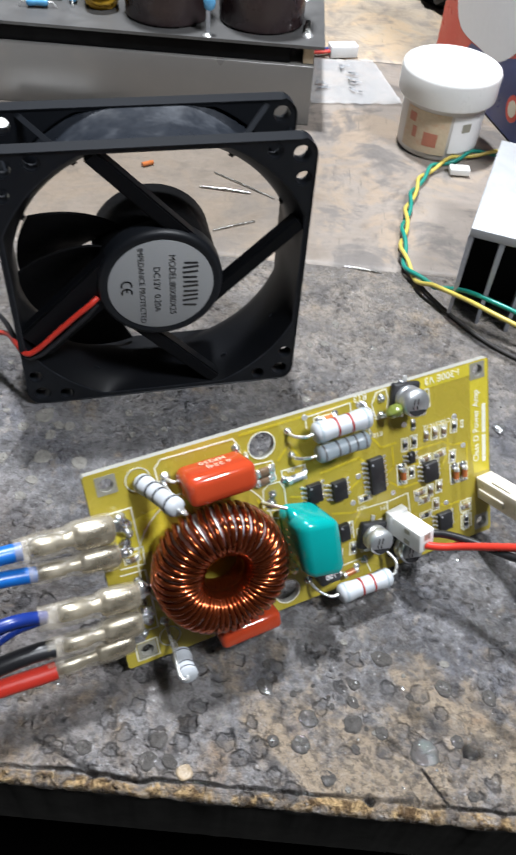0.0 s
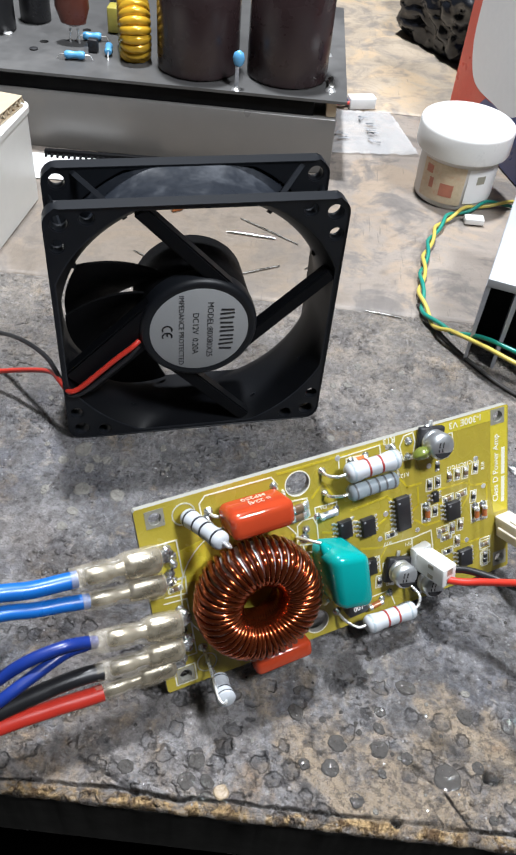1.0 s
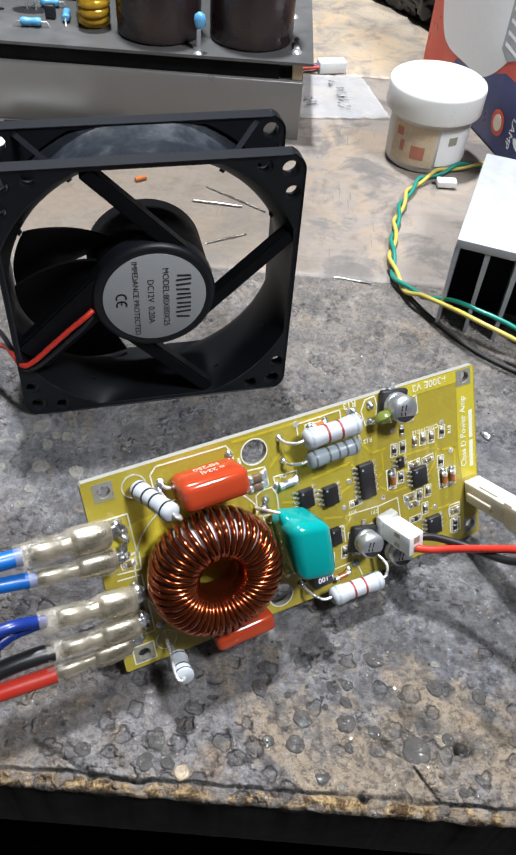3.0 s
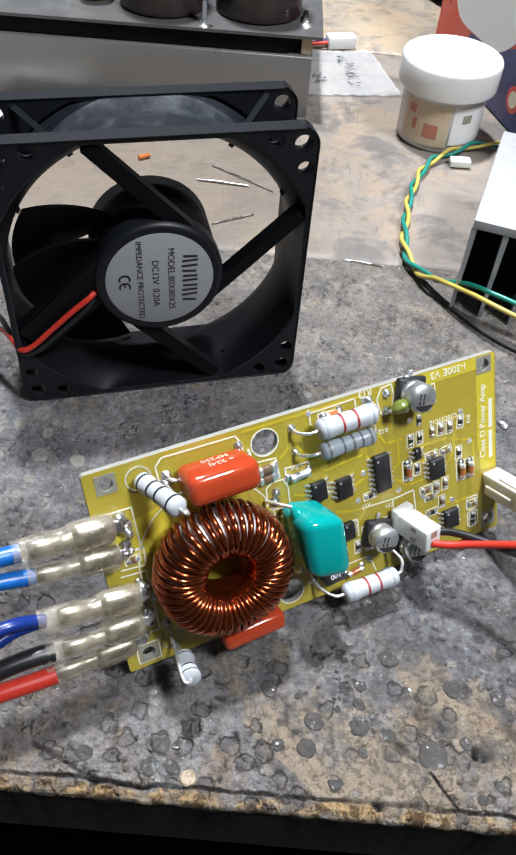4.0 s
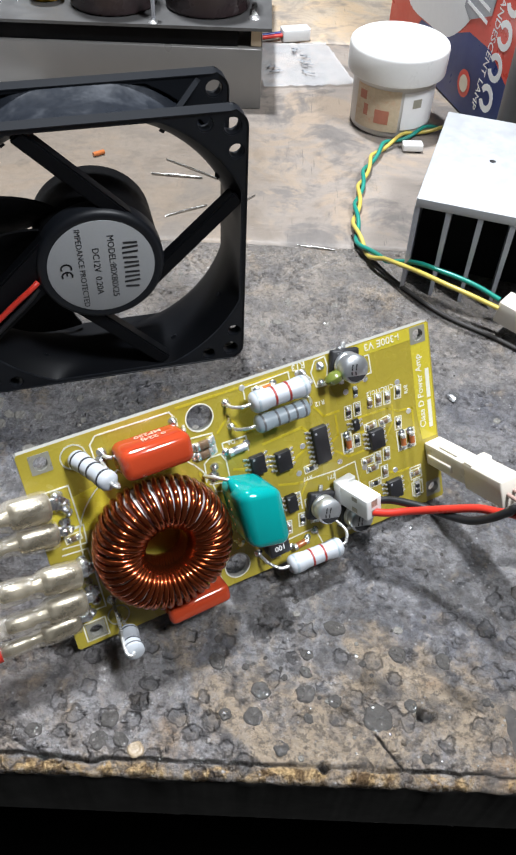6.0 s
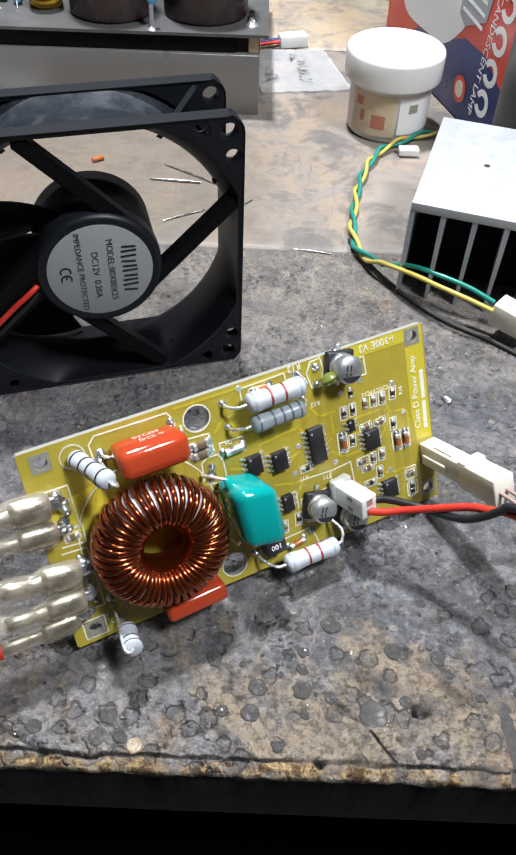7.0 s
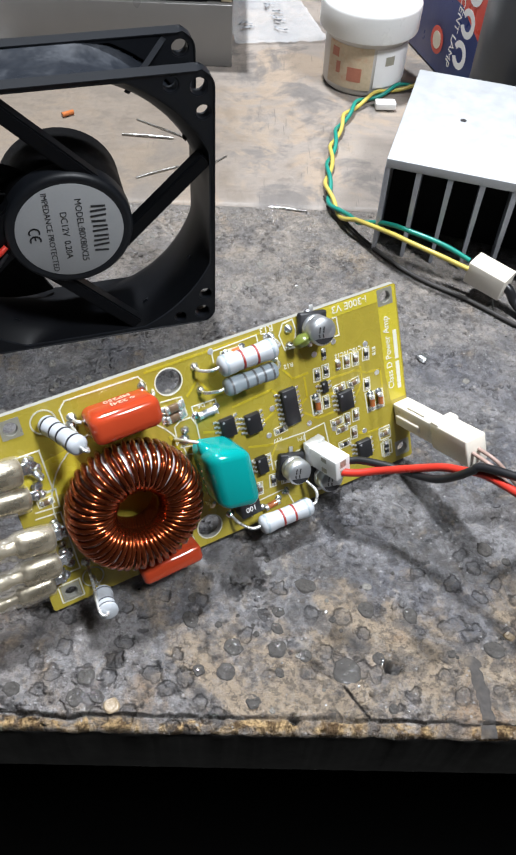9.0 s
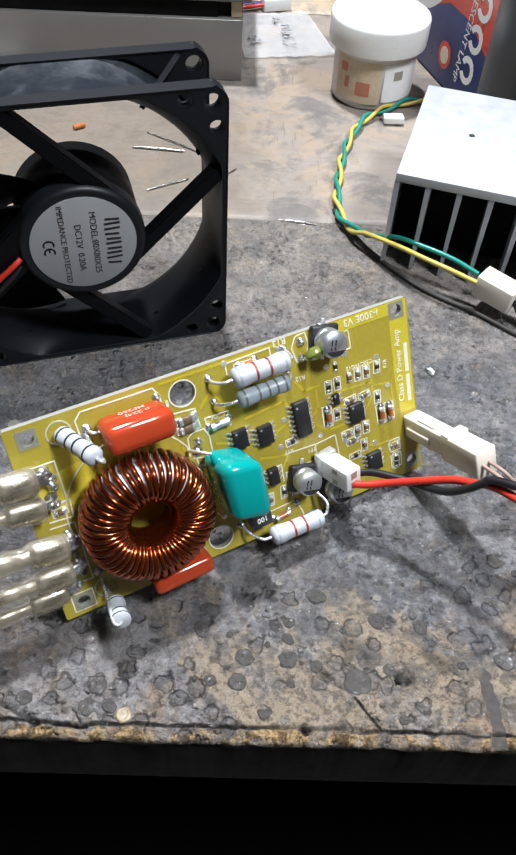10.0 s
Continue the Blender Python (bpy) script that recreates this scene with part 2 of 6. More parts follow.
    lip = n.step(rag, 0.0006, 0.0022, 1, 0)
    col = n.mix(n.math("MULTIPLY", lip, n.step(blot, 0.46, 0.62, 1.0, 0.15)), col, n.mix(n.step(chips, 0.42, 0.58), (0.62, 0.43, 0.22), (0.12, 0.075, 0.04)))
    # colour runs to near-black brown below the lip
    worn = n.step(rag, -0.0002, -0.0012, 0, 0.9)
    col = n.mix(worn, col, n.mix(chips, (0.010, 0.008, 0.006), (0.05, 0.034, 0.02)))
    # burnt spots left by hot drops, their rims ragged
    jig = n.t.nodes.new("ShaderNodeMix")
    jig.data_type = "VECTOR"
    jig.inputs[0].default_value = 0.004
    n.link(flat, jig.inputs[4])
    nz = n.t.nodes.new("ShaderNodeTexNoise")
    nz.inputs["Scale"].default_value, nz.inputs["Detail"].default_value = 380, 4
    n.link(flat, nz.inputs["Vector"])
    n.link(nz.outputs["Color"], jig.inputs[5])
    bent = jig.outputs[1]
    d, _ = n.voronoi(230, bent)
    big, _ = n.voronoi(165, bent)
    near = n.step(y, 0.03, 0.075, 1.0, 0.25)
    disc = n.math("MULTIPLY", n.math("MULTIPLY", n.step(d, 0.24, 0.40, 1, 0), n.step(n.noise(60, 3), 0.44, 0.52)), near)
    core = n.math("MULTIPLY", n.math("MULTIPLY", n.step(big, 0.24, 0.40, 1, 0), n.step(n.noise(40, 3), 0.42, 0.50)), near)
    col = n.mix(n.math("MULTIPLY", disc, 0.45), col, (0.105, 0.104, 0.110))
    rim = n.math("MULTIPLY", n.math("MULTIPLY", n.step(big, 0.26, 0.31), n.step(big, 0.34, 0.40, 1, 0)), near)
    col = n.mix(n.math("MULTIPLY", core, 0.42), col, n.mix(chips, (0.075, 0.075, 0.08), (0.17, 0.168, 0.174)))
    col = n.mix(n.math("MULTIPLY", rim, n.step(n.noise(40, 3), 0.42, 0.50, 0, 0.6)), col, (0.035, 0.033, 0.033))
    scuff = n.noise(1.0, 5, 0.7, n.stretch((700, 70, 100), 38), 0.2)
    col = n.mix(n.step(scuff, 0.64, 0.74, 0, 0.4), col, (0.36, 0.355, 0.36))
    fleck, _ = n.voronoi(560, flat)
    col = n.mix(n.math("MULTIPLY", n.step(fleck, 0.10, 0.20, 1, 0), n.step(n.noise(110, 2), 0.5, 0.58, 0, 0.75)), col, (0.50, 0.49, 0.49))
    col = n.mix(n.step(crumb, 0.58, 0.72, 0, 0.3), col, (0.06, 0.055, 0.053))
    # near black in the hole and the splits, and a few burnt patches
    bent_y = n.math("ADD", y, n.math("MULTIPLY", n.math("SUBTRACT", blot, 0.5), 0.0016))
    for ax, ay, bx, by, wide, deep in ((0.0214, 0.0091, 0.0266, 0.0024, 0.0006, 0.95), (0.0320, 0.0143, 0.0334, 0.0139, 0.0027, 1.0), (-0.0620, 0.0082, -0.0550, 0.0052, 0.0009, 0.7), (-0.0550, 0.0052, -0.0480, 0.0019, 0.0009, 0.7), (0.0100, 0.0020, 0.0104, 0.0019, 0.0014, 1.0), (0.0390, 0.0200, 0.0425, 0.0165, 0.0030, 0.55), (0.0200, 0.0215, 0.0250, 0.0185, 0.0036, 0.5), (0.0120, 0.0170, 0.0160, 0.0135, 0.0018, 0.6)):
        lx, ly = bx - ax, by - ay
        ll = lx * lx + ly * ly
        px, py = n.math("SUBTRACT", n.axis(0), ax), n.math("SUBTRACT", bent_y, ay)
        t = n.math("DIVIDE", n.math("ADD", n.math("MULTIPLY", px, lx), n.math("MULTIPLY", py, ly)), ll)
        t = n.math("MINIMUM", n.math("MAXIMUM", t, 0.0), 1.0)
        ex, ey = n.math("SUBTRACT", px, n.math("MULTIPLY", t, lx)), n.math("SUBTRACT", py, n.math("MULTIPLY", t, ly))
        gap = n.math("SQRT", n.math("ADD", n.math("MULTIPLY", ex, ex), n.math("MULTIPLY", ey, ey)))
        col = n.mix(n.step(gap, wide * 0.15, wide, deep, 0.0), col, (0.012, 0.011, 0.011))
    # dirt packed into the split behind the lip
    seam = n.math("ADD", y, n.math("MULTIPLY", n.math("SUBTRACT", n.noise(30, 5, 0.65, n.stretch((1, 0.2, 0.2))), 0.5), 0.005))
    seam = n.math("ABSOLUTE", n.math("SUBTRACT", seam, 0.0021))
    col = n.mix(n.math("MULTIPLY", n.step(seam, 0.00015, 0.0006, 1, 0), n.step(n.noise(25, 3), 0.38, 0.48, 0.25, 0.95)), col, (0.016, 0.013, 0.011))
    h = n.math("ADD", n.math("MULTIPLY", chips, 0.9), n.math("MULTIPLY", grain, 0.5))
    h = n.math("ADD", h, n.math("MULTIPLY", crumb, 0.4))
    h = n.math("ADD", h, n.math("MULTIPLY", grit, 0.7))
    # blistered skin of old flux
    blister, _ = n.voronoi(430, bent)
    skin = n.math("MULTIPLY", n.step(blister, 0.12, 0.48, 1, 0), n.step(n.noise(55, 4, 0.6), 0.48, 0.58))
    h = n.math("ADD", h, n.math("MULTIPLY", skin, 0.9))
    h = n.math("SUBTRACT", h, n.math("MULTIPLY", core, 0.5))
    n.bump(h, 1.0, 0.0021)
    shine = n.math("SUBTRACT", n.step(blot, 0.35, 0.65, 0.13, 0.36), n.math("MULTIPLY", n.math("MAXIMUM", core, skin), 0.11))
    return n.done(col, shine, 0.0, Specular_IOR_Level=0.7)


def pale_wood(name, light, dark, smear, stain_shade_at=None):
    """Worn pale board with soft grey smears and fine scratches."""
    n = Nodes(name)
    grain = n.noise(1.0, 6, 0.65, n.stretch((40, 300, 200)), 0.4)
    mid = n.noise(42, 6, 0.66, None, 0.6)
    broad = n.noise(12, 4, 0.6, None, 0.5)
    fine = n.noise(420, 6, 0.72, None, 0.5)
    col = n.mix(grain, dark, light)
    col = n.mix(n.step(broad, 0.42, 0.66, 0, 0.65), col, dim(light, 1.08))
    col = n.mix(n.step(n.noise(27, 5, 0.65, None, 0.9), 0.50, 0.60, 0, 0.6), col, (light[0] * 1.12, light[1] * 0.98, light[2] * 0.80))
    col = n.mix(n.step(mid, 0.47, 0.62, 0, 0.85), col, smear)
    stain = n.noise(24, 6, 0.72, None, 1.0)
    col = n.mix(n.step(stain, 0.52, 0.64, 0, 0.45), col, dim(smear, 0.6))
    col = n.mix(n.step(stain, 0.42, 0.33, 0, 0.55), col, (light[0] * 1.2, light[1] * 1.08, light[2] * 0.9))
    col = n.mix(n.step(fine, 0.57, 0.70, 0, 0.4), col, dim(smear, 0.7))
    spot, _ = n.voronoi(75, n.stretch((1, 1, 0)))
    col = n.mix(n.math("MULTIPLY", n.step(n.math("ADD", spot, n.math("MULTIPLY", fine, 0.35)), 0.30, 0.48, 1, 0), n.step(n.noise(30, 2), 0.46, 0.56, 0, 0.6)), col, dim(smear, 0.8))
    line = n.noise(1.0, 4, 0.6, n.stretch((900, 45, 100), -30), 0.3)
    col = n.mix(n.step(line, 0.64, 0.70, 0, 0.55), col, dim(smear, 0.5))
    if stain_shade_at:
        # brown staining and the shade behind the fan, painted with a ragged border
        dx, dy = n.math("SUBTRACT", n.axis(0), stain_shade_at[0]), n.math("SUBTRACT", n.axis(1), stain_shade_at[1])
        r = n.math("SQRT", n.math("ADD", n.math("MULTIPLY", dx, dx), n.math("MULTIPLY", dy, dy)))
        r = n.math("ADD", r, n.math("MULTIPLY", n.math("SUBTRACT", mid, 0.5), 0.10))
        col = n.mix(n.step(r, stain_shade_at[2] * 0.45, stain_shade_at[2] * 1.15, 0.75, 0.0), col, n.mix(fine, (0.055, 0.044, 0.034), (0.22, 0.175, 0.13)))
    n.bump(n.math("ADD", fine, grain), 0.6, 0.0004)
    return n.done(col, n.step(mid, 0.3, 0.7, 0.42, 0.62), 0.0)


wood_front = bench_wood("wood_front")
# the last numbers place the shaded brown patch painted behind the fan
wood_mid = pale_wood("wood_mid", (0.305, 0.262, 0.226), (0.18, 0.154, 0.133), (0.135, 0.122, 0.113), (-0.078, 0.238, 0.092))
wood_back = pale_wood("wood_back", (0.45, 0.37, 0.28), (0.295, 0.237, 0.18), (0.23, 0.20, 0.172))


def resin(name, c, clear_part, rough):
    """Cooled flux: a glassy skin over a partly clear body, with bubbles and dirt in it."""
    n = Nodes(name)
    fine, bubble = n.noise(1300, 4, 0.6), n.voronoi(900)[0]
    n.bump(n.math("ADD", fine, n.math("MULTIPLY", bubble, 1.4)), 0.5, 0.0008)
    n.b.inputs["Transmission Weight"].default_value = clear_part
    n.b.inputs["IOR"].default_value = 1.5
    return n.done(n.mix(fine, dim(c, 0.6), dim(c, 1.3)), rough, 0.0)


resin_dark = resin("resin_dark", (0.115, 0.108, 0.102), 0.40, 0.03)
resin_pale = resin("resin_pale", (0.34, 0.325, 0.295), 0.45, 0.04)
resin_cream = plain("resin_cream", (0.25, 0.19, 0.12), 0.4, scale=900, vary=0.25, bump=0.5)
resin_run = plain("resin_run", (0.06, 0.055, 0.052), 0.7, scale=600, vary=0.5, bump=0.8, dirt=0.7, dirt_colour=(0.19, 0.155, 0.12), Specular_IOR_Level=0.12)
olive_box = plain("olive_box", (0.36, 0.31, 0.06), 0.4, scale=300)

# ---- building helpers ----
MM = 0.001


def part(name, bm, material, parent=None, label="", smooth=46):
    """One bmesh as one mesh object, under a thing or a part."""
    bmesh.ops.recalc_face_normals(bm, faces=bm.faces)
    me = bpy.data.meshes.new(name)
    bm.to_mesh(me)
    bm.free()
    for m in material if isinstance(material, (list, tuple)) else (material,):
        me.materials.append(m)
    if smooth:
        me.shade_smooth()
        me.set_sharp_from_angle(angle=radians(smooth))
    ob = new(name, me)
    ob.parent = parent
    if label:
        tagged(ob, label)
    return ob


def twin(ob, m, parent=None):
    """Another object on the same mesh."""
    o = new(ob.name.split(".")[0], ob.data)
    o.parent = parent or ob.parent
    o.matrix_basis = m
    return o


def empty(name, m, label, category, group="", kind=""):
    ob = new(name)
    ob.empty_display_size = 0.01
    ob.matrix_basis = m
    return tagged(ob, label, category, group, kind)


def add_box(bm, c, s, bevel=0.0, m=None, seg=2, mat=0):
    """A box by its centre and size in mm, its edges rounded."""
    vs = bmesh.ops.create_cube(bm, size=1)["verts"]
    for v in vs:
        v.co = Vector((c[0] + v.co.x * s[0], c[1] + v.co.y * s[1], c[2] + v.co.z * s[2])) * MM
    fs = {f for v in vs for f in v.link_faces}
    for f in fs:
        f.material_index = mat
    if bevel:
        es = {e for v in vs for e in v.link_edges}
        r = bmesh.ops.bevel(bm, geom=list(es), offset=bevel * MM, segments=seg, affect="EDGES", profile=0.5)
        vs = list({v for f in r["faces"] for v in f.verts} | {v for v in vs if v.is_valid})
        for f in r["faces"]:
            f.material_index = mat
    if m is not None:
        bmesh.ops.transform(bm, matrix=m, verts=vs)
    return bm


def box(c, s, bevel=0.0, m=None, seg=2):
    return add_box(bmesh.new(), c, s, bevel, m, seg)


def add_tube(bm, pts, r, sides=10, closed=False, caps=True):
    """A round tube through points in mm; r a number or one per point."""
    P = [Vector(p) * MM for p in pts]
    n = len(P)
    R = [x * MM for x in (r if isinstance(r, (list, tuple)) else [r] * n)]
    rings, up = [], None
    for i in range(n):
        a, b = (P[i - 1], P[(i + 1) % n]) if closed else (P[max(i - 1, 0)], P[min(i + 1, n - 1)])
        d = (b - a).normalized()
        if up is None:
            up = d.orthogonal().normalized()
        up = (up - d * up.dot(d)).normalized()
        side = d.cross(up)
        rings.append([bm.verts.new(P[i] + (up * math.cos(t) + side * math.sin(t)) * R[i]) for t in (2 * math.pi * k / sides for k in range(sides))])
    for i in range(n if closed else n - 1):
        A, B = rings[i], rings[(i + 1) % n]
        for k in range(sides):
            bm.faces.new((A[k], A[(k + 1) % sides], B[(k + 1) % sides], B[k]))
    if caps and not closed:
        bm.faces.new(rings[0][::-1])
        bm.faces.new(rings[-1])
    return bm


def tube(pts, r, sides=10, closed=False):
    return add_tube(bmesh.new(), pts, r, sides, closed)


def spline(pts, n=8):
    """Points along a smooth curve through the given ones."""
    P = [Vector(p) for p in pts]
    P = [P[0] * 2 - P[1], *P, P[-1] * 2 - P[-2]]
    out = []
    for i in range(1, len(P) - 2):
        for k in range(n):
            t = k / n
            a, b, c, d = P[i - 1:i + 3]
            out.append(0.5 * (2 * b + (c - a) * t + (2 * a - 5 * b + 4 * c - d) * t * t + (3 * b - a - 3 * c + d) * t ** 3))
    return [*out, P[-2]]


def lathe(profile, sides=48, m=None, bm=None):
    """A turned solid about z from (radius, height) in mm; ends closed where the radius is not 0."""
    bm = bm or bmesh.new()
    rings = []
    for r, z in profile:
        rings.append([bm.verts.new((r * MM * math.cos(a), r * MM * math.sin(a), z * MM)) for a in (2 * math.pi * k / sides for k in range(sides))])
    for A, B in zip(rings, rings[1:]):
        for k in range(sides):
            bm.faces.new((A[k], A[(k + 1) % sides], B[(k + 1) % sides], B[k]))
    bm.faces.new(rings[0][::-1])
    bm.faces.new(rings[-1])
    if m is not None:
        bmesh.ops.transform(bm, matrix=m, verts=[v for R in rings for v in R])
    return bm


def circle(x, y, r, n=24):
    return [(x + r * math.cos(2 * math.pi * k / n), y + r * math.sin(2 * math.pi * k / n)) for k in range(n)]


def round_rect(w, h, r, n=6, x=0.0, y=0.0):
    out = []
    for cx, cy, a0 in ((w / 2 - r, h / 2 - r, 0), (r - w / 2, h / 2 - r, 90), (r - w / 2, r - h / 2, 180), (w / 2 - r, r - h / 2, 270)):
        out += [(x + cx + r * math.cos(radians(a0 + 90 * k / n)), y + cy + r * math.sin(radians(a0 + 90 * k / n))) for k in range(n + 1)]
    return out


def plate(outer, holes, z0, z1, bm=None, mat=0, side_mat=None):
    """A flat plate with holes that go through it, from outlines in mm, between two heights in mm."""
    bm = bm or bmesh.new()
    loops, top_edges = [], []
    for ring in (outer, *holes):
        vs = [bm.verts.new((x * MM, y * MM, z1 * MM)) for x, y in ring]
        es = [bm.edges.new((vs[i], vs[(i + 1) % len(vs)])) for i in range(len(vs))]
        loops.append(vs)
        top_edges += es
    filled = bmesh.ops.triangle_fill(bm, use_beauty=True, use_dissolve=False, edges=top_edges)
    tops = [f for f in filled["geom"] if isinstance(f, bmesh.types.BMFace)]
    low = {}
    for vs in loops:
        for v in vs:
            low[v] = bm.verts.new((v.co.x, v.co.y, z0 * MM))
    for f in tops:
        f.material_index = mat
        bm.faces.new([low[v] for v in reversed(f.verts)]).material_index = mat
    for vs in loops:
        for i in range(len(vs)):
            a, b = vs[i], vs[(i + 1) % len(vs)]
            bm.faces.new((a, b, low[b], low[a])).material_index = mat if side_mat is None else side_mat
    return bm


def words(text, size, m, material, parent, bold=0.0, name="lettering"):
    """Lettering as a thin solid, its middle at the pose m; size in mm."""
    cu = bpy.data.curves.new(name, "FONT")
    cu.body, cu.size, cu.align_x, cu.align_y = text, size * MM, "CENTER", "CENTER"
    cu.extrude, cu.offset, cu.resolution_u = 0.00003, bold * MM, 3
    tmp = new("lettering_curve", cu)
    me = bpy.data.meshes.new_from_object(tmp)
    bpy.data.objects.remove(tmp)
    me.materials.clear()
    me.materials.append(material)
    ob = new(name, me)
    ob.parent, ob.matrix_basis = parent, m
    return ob


def strokes(bm, lines, w, z, h=0.06, m=None):
    """Flat raised strokes along runs of points in mm on the plane z."""
    made = []
    for run in lines:
        for (x0, y0), (x1, y1) in zip(run, run[1:]):
            d = Vector((x1 - x0, y1 - y0))
            if d.length < 1e-6:
                continue
            d.normalize()
            s = Vector((-d.y, d.x)) * w / 2
            e = d * w / 2
            q = [Vector((x0, y0)) - e - s, Vector((x1, y1)) + e - s, Vector((x1, y1)) + e + s, Vector((x0, y0)) - e + s]
            lo = [bm.verts.new((p.x * MM, p.y * MM, z * MM)) for p in q]
            hi = [bm.verts.new((p.x * MM, p.y * MM, (z + h) * MM)) for p in q]
            bm.faces.new(hi)
            for i in range(4):
                bm.faces.new((lo[i], lo[(i + 1) % 4], hi[(i + 1) % 4], hi[i]))
            made += lo + hi
    if m is not None:
        bmesh.ops.transform(bm, matrix=m, verts=made)
    return bm


# ---- room ----
BENCH = pose(0.0153, -0.1263, 0, 0, 0, -16.48)


def slab(name, c, s, material, label, category):
    ob = part(name, box(c, s), material, None, "", 0)
    return tagged(ob, label, category, "", "structure")


slab("floor", (0, 0, -790), (5200, 5200, 60), floor_grey, "dark grey concrete floor of the workshop", "floor")
slab("ceiling", (0, 0, 1830), (5200, 5200, 60), wall_paint, "plain grey painted ceiling", "ceiling")
slab("wall_north", (0, 2560, 520), (5080, 80, 2540), wall_paint, "plain grey painted wall", "wall")
slab("wall_south", (0, -2560, 520), (5080, 80, 2540), wall_paint, "plain grey painted wall", "wall")
slab("wall_east", (2560, 0, 520), (80, 5040, 2540), wall_paint, "plain grey painted wall", "wall")
slab("wall_west", (-2560, 0, 520), (80, 5040, 2540), wall_paint, "plain grey painted wall", "wall")

# ---- work bench ----
bench = empty("work_bench", BENCH, "old wooden work bench, grey with grime, burnt spots and solder drops", "work bench")

PITS = [(32.6, 14.1, 1.8, 5.0), (10.2, 1.9, 1.3, 2.4), (-27.0, 20.0, 0.7, 1.2), (38.0, 2.4, 1.6, 1.4), (35.8, 65.2, 1.6, 0.7), (-38.0, 1.0, 2.4, 1.3), (1.0, 3.4, 1.6, 0.8),
        (26.0, 20.0, 1.2, 0.5), (47.0, 12.0, 1.2, 0.5), (-45.0, 16.0, 1.4, 0.5), (-20.0, 9.0, 1.3, 0.5), (44.0, 30.0, 1.0, 0.6)]
CRACKS = [((21.4, 9.1), (26.6, 2.4), 0.55, 1.0), ((-62.0, 8.2), (-55.0, 5.2), 0.9, 1.2), ((-55.0, 5.2), (-48.0, 1.9), 0.9, 1.2), ((-48.0, 1.9), (-37.0, 1.5), 0.8, 1.0)]


def groove(x):
    """Where the split behind the front lip runs."""
    return 1.9 + 0.7 * noise.noise((x * 0.06, 4, 0)) + 0.4 * noise.noise((x * 0.25, 1, 0)) + 0.25 * noise.noise((x * 0.9, 7, 0))


def relief(x, y):
    """Height of the worn front board at a place in mm on the bench."""
    z = 0.14 * noise.noise((x * 0.06, y * 0.09, 0)) + 0.10 * noise.noise((x * 0.25, y * 0.4, 3)) + 0.05 * noise.noise((x * 0.8, y * 1.0, 7))
    wear = max(0.0, 1 - max(y, 0) / 32)
    z += wear * (0.18 * noise.noise((x * 0.16, y * 0.6, 11)) + 0.22 * noise.noise((x * 0.6, y * 1.2, 5)) + 0.14 * noise.noise((x * 0.95, y * 0.95, 15)))
    if y < 14:
        g = groove(x)
        q = abs(y - g) / 0.42
        if q < 1:
            z -= min(1.0, 1.6 * (1 - q)) * (0.7 + 0.5 * noise.noise((x * 0.2, 0, 6)))
        if y < g:
            z -= 0.35 + 0.30 * noise.noise((x * 0.15, 3, 2)) + ((g - y) / 4.0) ** 2 * 2.0 + 0.25 * noise.noise((x * 0.8, y * 0.9, 9))
    for px, py, r, d in PITS:
        q = math.hypot(x - px, (y - py) * 1.15) / r * (1 + 0.35 * noise.noise((x * 0.7, y * 0.7, 1)))
        if q < 1.4:
            z -= d * max(0.0, 1 - q * q * 0.7)
    for (ax, ay), (bx, by), w, d in CRACKS:
        t = max(0.0, min(1.0, ((x - ax) * (bx - ax) + (y - ay) * (by - ay)) / ((bx - ax) ** 2 + (by - ay) ** 2)))
        q = math.hypot(x - ax - t * (bx - ax), y - ay - t * (by - ay) + 0.5 * noise.noise((x * 0.3, 0, 4))) / w
        if q < 1:
            z -= d * (1 - q)
    return min(z, 0.25)


